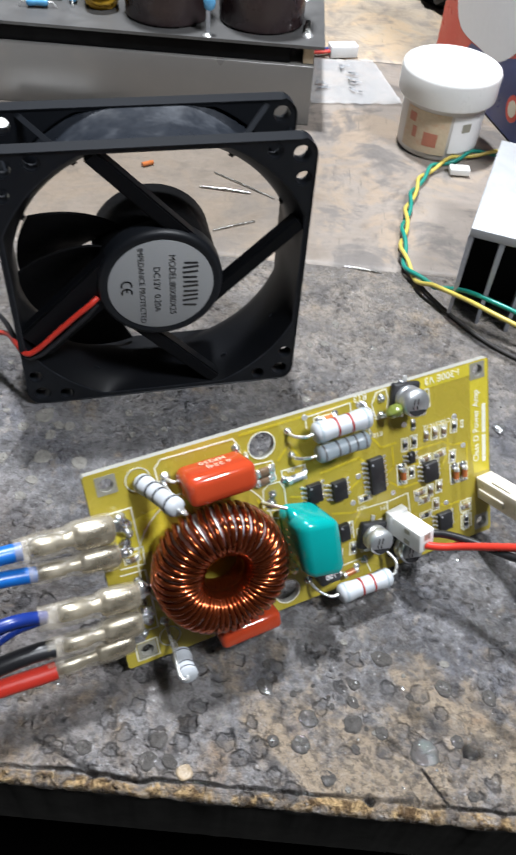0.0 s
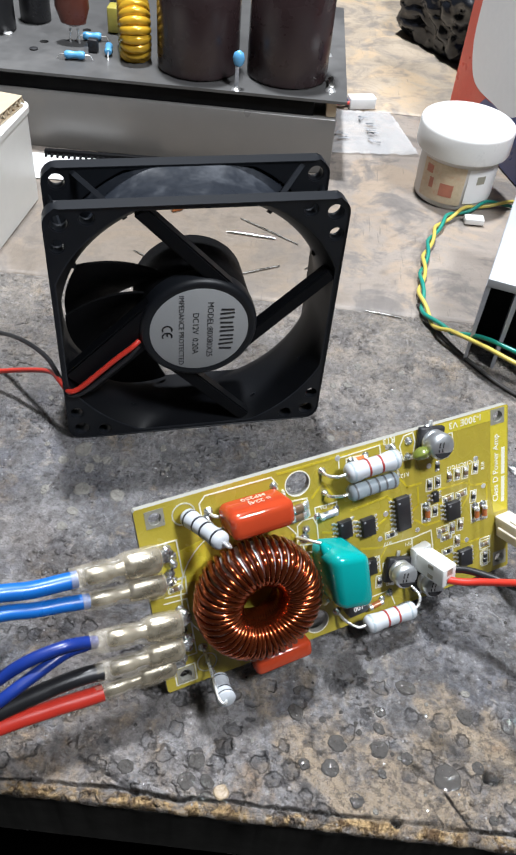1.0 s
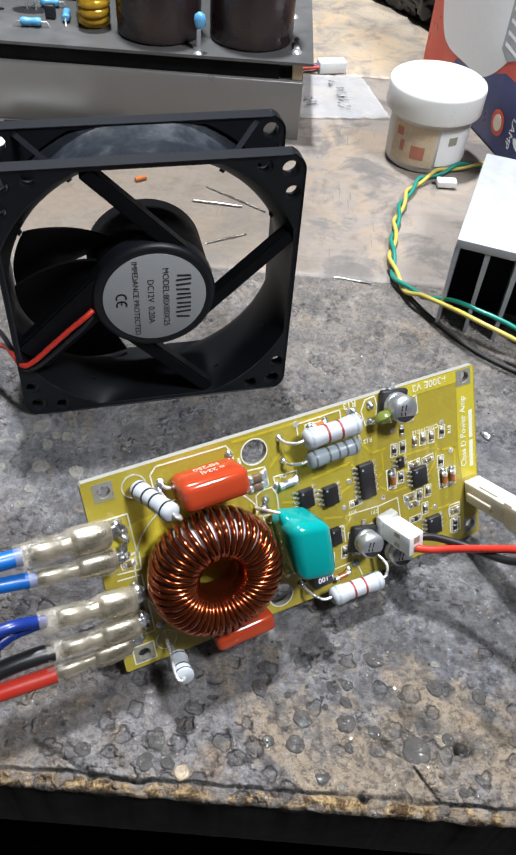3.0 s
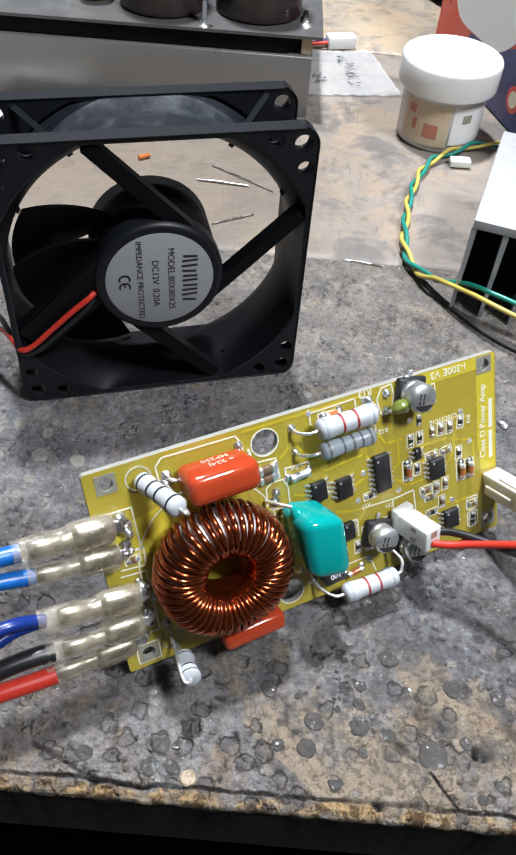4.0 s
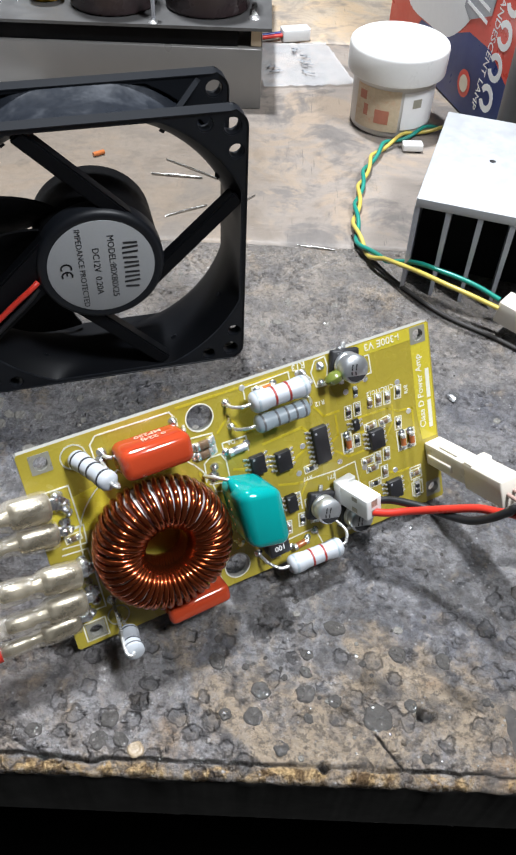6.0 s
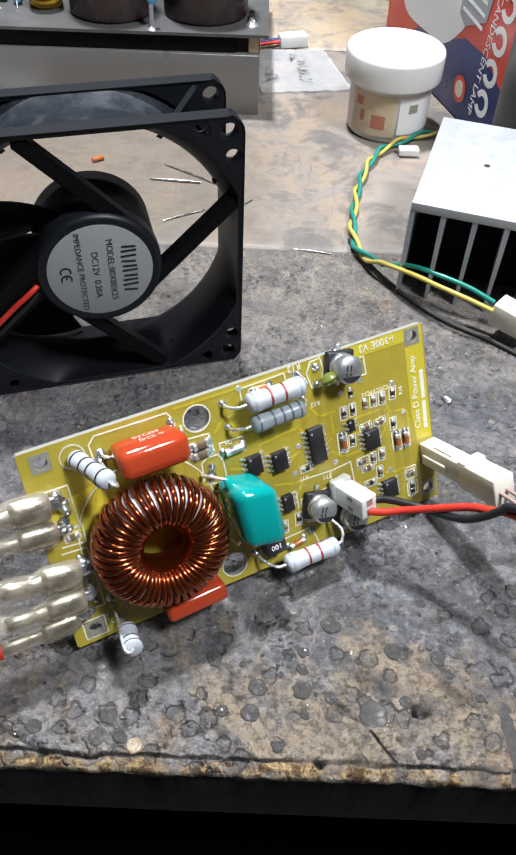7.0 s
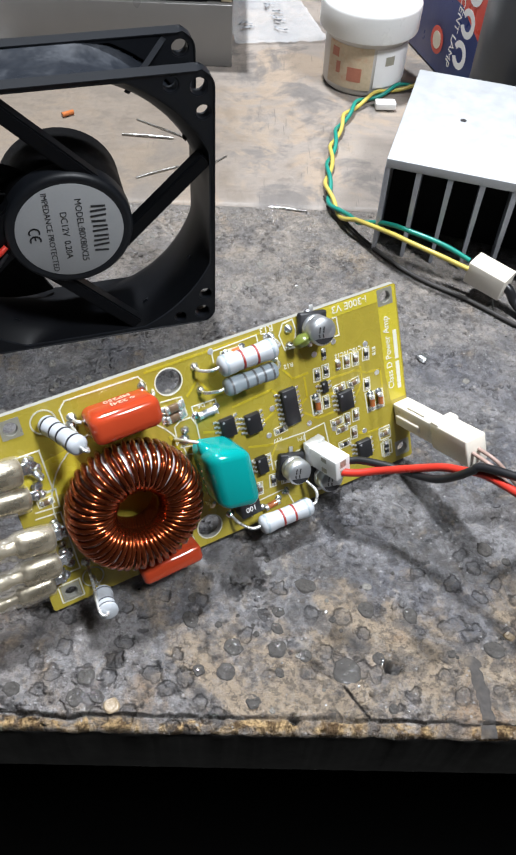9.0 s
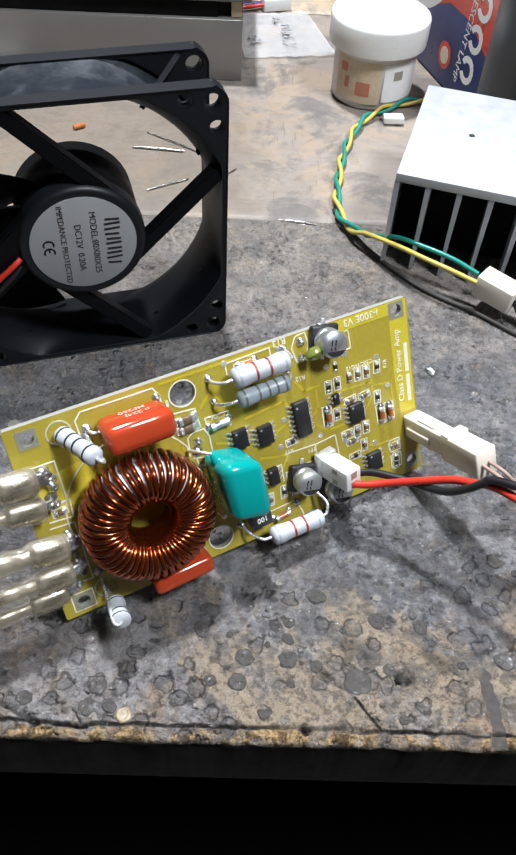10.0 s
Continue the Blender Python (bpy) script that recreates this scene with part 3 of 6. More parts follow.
def front_board():
    xs = sorted({*np.arange(-100, 120, 0.7).round(2).tolist(), *range(-520, -100, 12), *range(120, 640, 12)})
    ys = sorted({*np.arange(-1.0, 4.4, 0.2).round(2).tolist(), *np.arange(4.4, 10, 0.4).round(2).tolist(), *np.arange(10, 46, 0.7).round(2).tolist(), *np.arange(46, 190.4, 1.3).round(2).tolist(), 190.2})
    me_v, me_f, nx = [], [], len(xs)
    for y in ys:
        back = 0.8 * max(0.0, 1 - (190.6 - y) / 1.6)
        for x in xs:
            me_v.append((x * MM, y * MM, (relief(x, y) - back) * MM))
    for j in range(len(ys) - 1):
        for i in range(nx - 1):
            a = j * nx + i
            me_f.append((a, a + 1, a + nx + 1, a + nx))
    # ragged front face and the underside
    rows = []
    for k, (dy, z) in enumerate(((-1.2, -2.2), (-1.0, -3.6), (-0.6, -6.0), (-0.2, -27.0))):
        row = []
        for x in xs:
            row.append(len(me_v))
            me_v.append((x * MM, (dy + (0.5, 0.45, 0.25, 0.05)[k] * (noise.noise((x * 0.2, k * 0.4, 1)) + 0.6 * noise.noise((x * 0.9, k, 3)))) * MM, (z + 0.5 * noise.noise((x * 0.3, k, 8))) * MM))
        rows.append(row)
    prev = list(range(nx))
    for row in rows:
        me_f += [(row[i], row[i + 1], prev[i + 1], prev[i]) for i in range(nx - 1)]
        prev = row
    base = len(me_v)
    me_v += [(xs[0] * MM, 0.1902, -0.027), (xs[-1] * MM, 0.1902, -0.027)]
    last = (len(ys) - 1) * nx
    me_f.append((prev[0], base, base + 1, prev[-1]))
    me_f.append((last, last + nx - 1, base + 1, base))
    me = bpy.data.meshes.new("plank")
    me.from_pydata(me_v, [], me_f)
    me.materials.append(wood_front)
    me.materials.append(dark_wood)
    me.shade_smooth()
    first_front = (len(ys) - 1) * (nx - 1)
    # front face and underside below the lip take the near-black wood
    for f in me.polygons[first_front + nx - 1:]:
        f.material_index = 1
    ob = new("plank", me)
    ob.parent = bench
    return tagged(ob, "grey soot-stained front plank with a chipped tan edge")


front_board()


def rough_board(y0, y1, top, material, label):
    bm = bmesh.new()
    xs = np.linspace(-0.52, 0.64, 150)
    ys = [y0, y0 + 0.8, y0 + 2, *np.linspace(y0 + 6, y1 - 6, 24).tolist(), y1 - 2, y1 - 0.7, y1]
    g = [[bm.verts.new((x, y * MM, (top + 0.12 * noise.noise((x * 40, y * 0.05, 2)) - (0.9 if y in (y0, y1) else 0.2 if y in (ys[1], ys[-2]) else 0)) * MM)) for x in xs] for y in ys]
    for a, b in zip(g, g[1:]):
        for i in range(len(xs) - 1):
            bm.faces.new((a[i], a[i + 1], b[i + 1], b[i]))
    ext = bmesh.ops.extrude_face_region(bm, geom=list(bm.faces))
    for v in ext["geom"]:
        if isinstance(v, bmesh.types.BMVert):
            v.co.z = -0.027
    return part("plank", bm, material, bench, label, 40)


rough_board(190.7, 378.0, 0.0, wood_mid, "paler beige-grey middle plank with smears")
rough_board(378.8, 760, 0.35, wood_back, "pale tan back plank")
part("apron", box((60, 72, -64), (1150, 22, 73), 2), dark_wood, bench, "near-black wooden apron under the edge")
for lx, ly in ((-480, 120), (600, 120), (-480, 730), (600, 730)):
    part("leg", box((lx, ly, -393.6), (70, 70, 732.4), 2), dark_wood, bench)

# ---- cooling fan ----


def stand(x, y, z, turn=0.0, size=1.0):
    return pose(x * MM, y * MM, z * MM, 0, 0, turn) @ Matrix.Scale(size, 4)


# upright pose: plate outlines lie in x-z, thickness along y away from the viewer's side
UPRIGHT = pose(0, 0, 0.040, 90, 0, 0)


def build_fan():
    fan = empty("cooling_fan", stand(0, 0, 0), "black plastic 80 mm cooling fan standing upright on the bench", "fan")
    holes = []
    for sx in (-1, 1):
        for sz in (-1, 1):
            holes += [circle(sx * 35.9, sz * 35.9, 2.2, 18), circle(sx * 29.0, sz * 37.0, 1.9, 16), circle(sx * 37.0, sz * 29.2, 1.9, 16)]

    def mouth(r, side, n=144):
        """A round mouth cut straight where it meets the sides of the frame."""
        return [(min(r, side / max(abs(math.cos(a)), abs(math.sin(a)))) * math.cos(a), min(r, side / max(abs(math.cos(a)), abs(math.sin(a)))) * math.sin(a)) for a in (2 * math.pi * k / n for k in range(n))]

    ring = mouth(42.4, 38.5)
    bm = plate(round_rect(80, 80, 4.5), [ring, *holes], -3.8, 0.0)
    bmesh.ops.transform(bm, matrix=UPRIGHT, verts=bm.verts)
    es = [e for e in bm.edges if len(e.link_faces) == 2 and abs(e.calc_face_angle(0)) > 1.2]
    bmesh.ops.bevel(bm, geom=es, offset=0.0003, segments=2, affect="EDGES")
    part("front_flange", bm, black_plastic, fan)
    rear_holes = [h for k, h in enumerate(holes) if k % 3 == 0]
    bm = plate(round_rect(80, 80, 4.5), [ring, *rear_holes], -25.0, -21.2)
    bmesh.ops.transform(bm, matrix=UPRIGHT, verts=bm.verts)
    es = [e for e in bm.edges if len(e.link_faces) == 2 and abs(e.calc_face_angle(0)) > 1.2]
    bmesh.ops.bevel(bm, geom=es, offset=0.0003, segments=2, affect="EDGES")
    part("rear_flange", bm, black_plastic, fan)
    # duct: a ring wall whose mouths flare into the corners; its inner faces take the shaded black
    bm = bmesh.new()
    prof = [(42.3, 38.45, 0.2), (41.2, 38.4, 1.6), (39.6, 38.3, 4.0), (38.5, 38.2, 7.0), (38.2, 38.0, 12.5), (38.5, 38.2, 18), (39.6, 38.3, 21), (41.2, 38.4, 23.4), (42.3, 38.45, 24.8),
            (42.9, 39.5, 24.8), (42.3, 39.5, 23), (40.6, 39.4, 20.4), (39.5, 39.3, 17.5), (39.3, 39.2, 12.5), (39.5, 39.3, 7.5), (40.6, 39.4, 4.6), (42.3, 39.5, 2), (42.9, 39.5, 0.2)]
    rings = [[bm.verts.new((x * MM, y * MM, 0.040 + z * MM)) for x, z in mouth(r, side)] for r, side, y in prof]
    for i in range(len(rings)):
        A, B = rings[i], rings[(i + 1) % len(rings)]
        for k in range(len(A)):
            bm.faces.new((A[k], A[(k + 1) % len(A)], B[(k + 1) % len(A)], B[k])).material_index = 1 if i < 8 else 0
    part("duct", bm, [dust_sheen_black, black_shaded], fan)
    # tapered webs from the rear corners to the duct
    for sx in (-1, 1):
        for sz in (-1, 1):
            for k in (0, 1):
                bm = bmesh.new()
                if k == 0:
                    pts = [(sx * 31.2, 21.2, sz * 39.2), (sx * 32.4, 21.2, sz * 38.4), (sx * 20.4, 6.0, sz * 33.4), (sx * 19.2, 6.0, sz * 34.2)]
                else:
                    pts = [(sx * 39.2, 21.2, sz * 31.2), (sx * 38.4, 21.2, sz * 32.4), (sx * 33.4, 6.0, sz * 20.4), (sx * 34.2, 6.0, sz * 19.2)]
                f = [bm.verts.new((x * MM, y * MM, 0.040 + z * MM)) for x, y, z in pts]
                face = bm.faces.new(f)
                ext = bmesh.ops.extrude_face_region(bm, geom=[face])
                off = Vector((-sx * 0.8, 0, -sz * 0.8)) * MM
                bmesh.ops.translate(bm, vec=off, verts=[v for v in ext["geom"] if isinstance(v, bmesh.types.BMVert)])
                part("web", bm, black_plastic, fan, "", 0)
    # motor mount with four struts set off the centre
    bm = lathe([(14.7, 0.45), (15.2, 0.75), (16.1, 0.7), (16.8, 0.1), (17.1, -0.8), (17.2, -4.5), (13.0, -4.6)], 72, UPRIGHT)
    hub = part("motor_mount", bm, black_plastic, fan)
    for k in range(4):
        a = radians(90 * k + 133)
        bm = bmesh.new()
        d, s = Vector((math.cos(a), math.sin(a))), Vector((-math.sin(a), math.cos(a)))
        inner = 5.4 if k == 1 else 12.3  # the strut that carries the leads is wider
        q = [d * 1 - s * 16.7, d * 38.6 - s * 16.3, d * 38.6 - s * inner, d * 1 - s * inner]
        lo = [bm.verts.new((p.x * MM, 0.0006, 0.040 + p.y * MM)) for p in q]
        hi = [bm.verts.new((p.x * MM, 0.0048, 0.040 + p.y * MM)) for p in q]
        bm.faces.new(lo)
        bm.faces.new(hi[::-1])
        for i in range(4):
            bm.faces.new((lo[i], hi[i], hi[(i + 1) % 4], lo[(i + 1) % 4]))
        bmesh.ops.bevel(bm, geom=list(bm.edges), offset=0.0005, segments=2, affect="EDGES")
        # struts take the shaded black as well
        part("strut", bm, black_shaded, fan)
    # rotor cup and its blades
    bm = lathe([(15.0, -4.8), (16.6, -5.4), (16.8, -8), (16.9, -23.0), (16.0, -24.2), (13.5, -24.6), (4, -24.6)], 64, UPRIGHT)
    rotor = part("rotor", bm, matt_black, fan)
    for a0 in (123, 150, 177):
        bm = bmesh.new()
        grid = []
        for i in range(13):
            r = 16.4 + (37.3 - 16.4) * i / 12
            row = []
            for j in range(13):
                t = j / 12
                a = radians(a0 + 54 * t + 26 * (r - 16) / 20)
                depth = 7.5 + 14.5 * (t ** 1.15) - 1.2 * math.sin(math.pi * t)
                row.append(bm.verts.new((r * MM * math.cos(a), depth * MM, 0.040 + r * MM * math.sin(a))))
            grid.append(row)
        fs = [bm.faces.new((grid[i][j], grid[i + 1][j], grid[i + 1][j + 1], grid[i][j + 1])) for i in range(12) for j in range(12)]
        ext = bmesh.ops.extrude_face_region(bm, geom=fs)
        bmesh.ops.translate(bm, vec=(0, 0.0011, 0), verts=[v for v in ext["geom"] if isinstance(v, bmesh.types.BMVert)])
        part("blade", bm, matt_black, rotor)
    # round label: lettering runs downwards
    sticker = part("label", lathe([(14.3, 0.4), (14.3, 0.56), (14.2, 0.6)], 64, UPRIGHT), label_silver, hub, "round silver-grey printed sticker")
    face = pose(0, -0.00066, 0.040, 90, 0, 0) @ pose(0, 0, 0, 0, 0, -90)
    words("MODEL:80X80X25", 2.5, face @ pose(0.0002, 0.0030, 0), ink_black, sticker)
    words("DC12V  0.20A", 2.5, face @ pose(0.0012, -0.0012, 0), ink_black, sticker)
    words("IMPEDANCE PROTECTED", 2.2, face @ pose(0, -0.0053, 0), ink_black, sticker)
    # maker's word as plain hand-drawn bars, and the approval mark as two open rings
    bm = bmesh.new()
    for k in range(5):
        x, lean = -6.9 + 3.1 * k, (0.2, -0.2, 0.15, 0.1, -0.3)[k]
        strokes(bm, [[(x, 6.3 + lean), (x + lean, 9.7)], [(x + 1.5, 6.2), (x + 1.5 - lean, 9.6 + lean)]], 0.6, 0, 0.05, face)
    for cx in (-0.9, 1.5):
        arc = [(cx + 1.25 * math.cos(radians(a)), -9.3 + 1.35 * math.sin(radians(a))) for a in range(70, 291, 20)]
        strokes(bm, [arc], 0.42, 0, 0.05, face)
    strokes(bm, [[(0.4, -9.3), (1.3, -9.3)]], 0.42, 0, 0.05, face)
    tagged(part("printed_mark", bm, ink_black, sticker, "", 0), kind="stuff")
    # leads along the lower strut and out past the side
    part("lead", tube(spline([(-17.2, 0.2, 37.2), (-19.5, -1.0, 35.8), (-24, -1.2, 32.2), (-29.5, -1.2, 27.2), (-35.2, -1.0, 21.9), (-38.6, -0.2, 20.2), (-41.2, 5, 20.4), (-44, 12, 18.0), (-52, 20, 12.5), (-62, 27, 7.0), (-80, 34, 2.0), (-120, 40, 0.9)]), 0.8, 10), wire_red, fan, "red insulated fan lead")
    part("lead", tube(spline([(-17.5, 0.9, 34.6), (-20.5, -0.4, 31.8), (-25, -0.4, 27.6), (-30, -0.4, 23.0), (-35, -0.4, 19.2), (-38.8, 0.4, 19.0), (-41.4, 7, 20.6), (-45, 16, 21.0), (-52, 27, 19.0), (-60, 38, 14), (-75, 52, 6.0), (-110, 70, 0.9)]), 0.75, 10), wire_black, fan, "black insulated fan lead")
    return fan


build_fan()

# ---- heat sink ----
HS = stand(101.2, 21.5, 0, -33.0, 1.05)


def build_heatsink():
    hs = empty("heat_sink", HS, "silver extruded aluminium heat sink with black fin gaps, lying fins down", "heat sink")
    W, D = 88.0, 61.0
    top = part("base_plate", box((W / 2, D / 2, 32.6), (W, D, 3.0), 0.25), aluminium, hs, "flat bright aluminium back plate")
    # flat black disc painted for the shade inside a screw hole
    bm = lathe([(1.0, 34.12), (1.0, 34.16)], 16, pose(0.019, 0.031, 0))
    part("screw_hole_shade", bm, ink_black, top)
    n = 10
    for k in range(n):
        bm = bmesh.new()
        x = 0.7 + (W - 1.4) * k / (n - 1)
        w0, w1 = 0.55, 0.85
        pts = [(x - w0, 0.2), (x + w0, 0.2), (x + w1, 31.2), (x - w1, 31.2)]
        a = [bm.verts.new((p * MM, 0.0003, z * MM)) for p, z in pts]
        b = [bm.verts.new((p * MM, (D - 0.3) * MM, z * MM)) for p, z in pts]
        bm.faces.new(a)
        bm.faces.new(b[::-1])
        for i in range(4):
            bm.faces.new((a[i], a[(i + 1) % 4], b[(i + 1) % 4], b[i]))
        part("fin", bm, fin_metal, hs)
    # black block added for the shade between the fins, behind their front ends
    part("gap_shade", box((W / 2, D / 2 + 4, 17), (W - 2, D - 18, 28)), matt_black, hs, "black block added for the shade between the fins")
    return hs


build_heatsink()

# ---- white jar ----


def build_jar():
    jar = empty("plastic_jar", stand(143.7, 141.2, 0, 0, 1.085), "small white plastic jar with a screw lid and a faded label", "jar")
    pot = part("pot", lathe([(14.8, 0.0), (15.8, 0.4), (16.3, 1.5), (16.6, 20), (16.6, 25), (15.5, 25.2)], 64), jar_body, jar, "off-white jar body")
    part("lid", lathe([(18.6, 22.0), (19.4, 22.1), (19.6, 22.8), (19.7, 31.4), (19.3, 32.6), (18.4, 33.2), (17.6, 33.3), (5, 33.35)], 72), white_plastic, jar, "plain white screw lid")

    def wrap(r, a0, a1, z0, z1, material, name, label=""):
        bm = bmesh.new()
        n = 20
        ring = [[bm.verts.new((rr * MM * math.cos(radians(a0 + (a1 - a0) * k / n)), rr * MM * math.sin(radians(a0 + (a1 - a0) * k / n)), z * MM)) for k in range(n + 1)] for rr, z in ((r - 0.1, z0), (r, z0), (r, z1), (r - 0.1, z1))]
        for A, B in zip(ring, ring[1:]):
            for k in range(n):
                bm.faces.new((A[k], A[k + 1], B[k + 1], B[k]))
        return part(name, bm, material, pot, label)

    wrap(16.75, 190, 258, 3.0, 19.5, jar_label, "paper_label", "cream and orange faded label")
    wrap(16.83, 224, 244, 6.0, 11.5, print_red, "printed_patch")
    wrap(16.83, 206, 213, 8, 12.5, print_red, "printed_patch")
    wrap(16.83, 197, 209, 14.0, 17.5, print_red, "printed_patch")
    wrap(16.72, 262, 330, 4.0, 19.0, print_white, "paper_label", "white blank label")
    wrap(16.80, 276, 290, 12.5, 16.0, pad_grey, "printed_patch")
    return jar


build_jar()

# ---- amplifier chassis at the back ----
AMP = stand(88.8, 162.8, 0, -15.3, 1.085)


def electro(parent, x, y, r, h, m=None):
    body = part("electrolytic_capacitor", lathe([(r - 1.2, 33.2), (r - 0.2, 33.8), (r, 35), (r - 0.3, 36.4), (r, 37.6), (r, 33 + h - 2), (r - 1.5, 33 + h)], 64, stand(x, y, 0)), cap_sleeve, parent, "large capacitor in a dark brown sleeve")
    part("rubber_top", lathe([(r - 2.2, 33 + h), (r - 2.2, 33.2 + h)], 48, stand(x, y, 0)), chip_black, body)
    return body


def build_amp():
    """Chassis frame: x runs leftwards as minus, y away; origin at the near right corner."""
    amp = empty("amplifier_chassis", AMP, "amplifier on a grey metal channel, its board crowded with capacitors", "amplifier")
    L, D = 230.0, 120.0
    part("metal_channel", box((-L / 2, 20, 12.4), (L, 40, 24.8), 0.5), amp_case, amp, "grey brushed metal channel")
    part("metal_channel", box((-L / 2, 92, 12.4), (L, 40, 24.8), 0.5), amp_case, amp, "grey brushed metal channel")
    part("black_bar", box((-L / 2 - 5.0, 20.8, 28.4), (L - 10, 38, 7.0), 0.3), matt_black, amp, "black insulating bar")
    part("end_spacer", box((-2.6, 12, 28.4), (4.2, 20, 6.9), 0.3), cardboard, amp, "brown wooden end spacer")
    holes = [circle(-120 + 3, 52, 2.0, 12), circle(-128, 78, 2.0, 12), circle(-132, 33, 2.0, 12), circle(-113, 95, 2.2, 12)]
    board = part("board", plate([(3.5, -0.8), (3.5, D), (-L, D), (-L, -0.8)], holes, 31.9, 33.1), amp_board, amp, "dusty grey circuit board")
    for u, v in ((-61.7, 21.8), (-22.9, 23.0)):
        electro(board, u, v, 17.6, 48)
    # blue drop capacitor on one tall lead between the cans
    u, v = -43.4, 2.5
    clip = part("lead_post", box((u, v, 37.6), (1.6, 1.0, 9.0), 0.2), fin_metal, board)
    part("disc_capacitor", lathe([(0.6, -3.4), (2.0, -2.2), (2.5, 0), (2.0, 2.2), (0.6, 3.2)], 20, stand(u + 0.4, v + 0.6, 45) @ Matrix.Diagonal((1, 0.7, 1, 1))), disc_blue, board, "pale blue ceramic capacitor")
    part("solder_joint", lathe([(2.0, 33.1), (1.4, 33.8), (0.5, 34.3)], 14, stand(u, v - 1.2, 0)), tin, board)
    u, v = -3.6, 11.9
    part("solder_joint", lathe([(2.4, 33.1), (1.7, 33.9), (0.6, 34.4)], 16, stand(u, v - 2, 0)), tin, board)
    part("glass_tube", tube([(u, v - 1, 34.4), (u, v + 7, 34.6)], 1.3, 12), steel, board)
    u, v = -5.1, 38.3
    part("solder_joint", lathe([(2.4, 33.1), (1.7, 33.9), (0.6, 34.4)], 16, stand(u, v + 12, 0)), tin, board)
    # small axial resistors
    for a, b in (((-118.4, 15.3), (-109.9, 16.1)), ((-115.6, 38.7), (-107.6, 39.8)), ((-101.0, 21.9), (-102.2, 30.3))):
        r = part("axial_resistor", tube([(a[0] + (b[0] - a[0]) * t, a[1] + (b[1] - a[1]) * t, 35.2) for t in (0, 0.1, 0.25, 0.4, 0.6, 0.75, 0.9, 1)], [1.2, 1.7, 1.7, 1.45, 1.45, 1.7, 1.7, 1.2], 14), disc_blue, board, "pale blue axial resistor")
        part("lead", tube([(a[0] * 1.4 - b[0] * 0.4, a[1] * 1.4 - b[1] * 0.4, 33.2), (a[0] * 1.25 - b[0] * 0.25, a[1] * 1.25 - b[1] * 0.25, 35.2), (b[0] * 1.25 - a[0] * 0.25, b[1] * 1.25 - a[1] * 0.25, 35.2), (b[0] * 1.4 - a[0] * 0.4, b[1] * 1.4 - a[1] * 0.4, 33.2)], 0.3, 8), tin, r)
    u, v = -108.4, 26.5
    part("transistor", box((u, v, 36.0), (4.2, 3.2, 5.4), 0.4), chip_black, board)
    # gold wound ring standing on edge, turned towards the viewer's left
    u, v = -88.2, 28.7
    ring = part("ring_inductor", tube([(0, 9.4 * math.cos(t), 43.6 + 9.4 * math.sin(t)) for t in (2 * math.pi * j / 40 for j in range(40))], 3.0, 12, True), core_grey, board, "ring core wound with flat gold wire")
    ring.matrix_basis = stand(u - 2.4, v, 0, 14)
    loop = [(5.0 * math.sin(t), 9.4 + 3.8 * math.cos(t), 0) for t in (2 * math.pi * j / 14 for j in range(14))]
    bm = tube(loop, 1.95, 10, True)
    first = part("gold_turn", bm, toroid_gold, ring)
    for k in range(22):
        m = pose(0, 0, 0.0436, 360 * k / 22, 0, 0)
        if k:
            twin(first, m, ring)
        else:
            first.matrix_basis = m
    # red-brown dipped capacitor, higher up the board
    u, v = -118.8, 35.5
    part("dipped_capacitor", lathe([(1.5, -8), (5.5, -6.6), (7.6, 0), (7.2, 8), (4.5, 13), (1, 14)], 24, stand(u, v, 48, 0) @ Matrix.Diagonal((1, 0.55, 1, 1))), cap_brown, board, "red-brown dipped capacitor")
    part("lead", tube([(u - 2, v, 33), (u - 1.6, v, 39)], 0.5, 8), tin, board)
    part("lead", tube([(u + 2, v, 33), (u + 1.6, v, 39)], 0.5, 8), tin, board)
    u, v = -155.2, 42.6
    for k, (dx, dy, r) in enumerate(((0, 0, 8), (13, 16, 7))):
        part("electrolytic_capacitor", lathe([(r - 0.7, 33.1), (r, 33.8), (r, 54), (r - 0.8, 55)], 32, stand(u + dx, v + dy, 0)), wire_black, board, "small black capacitor")
    part("trimmer", box((-102.3, 53.8, 39), (9, 8, 11), 0.6), olive_box, board, "olive yellow boxed component")
    part("screw", lathe([(2.2, 33.1), (2.2, 33.9), (1.5, 34.3)], 16, stand(-149.4, 37.0, 0)), tin, board)
    part("screw", lathe([(1.8, 33.1), (1.8, 33.7), (1.0, 34.0)], 16, stand(-133.9, 22.8, 0)), chip_black, board)
    return amp


build_amp()


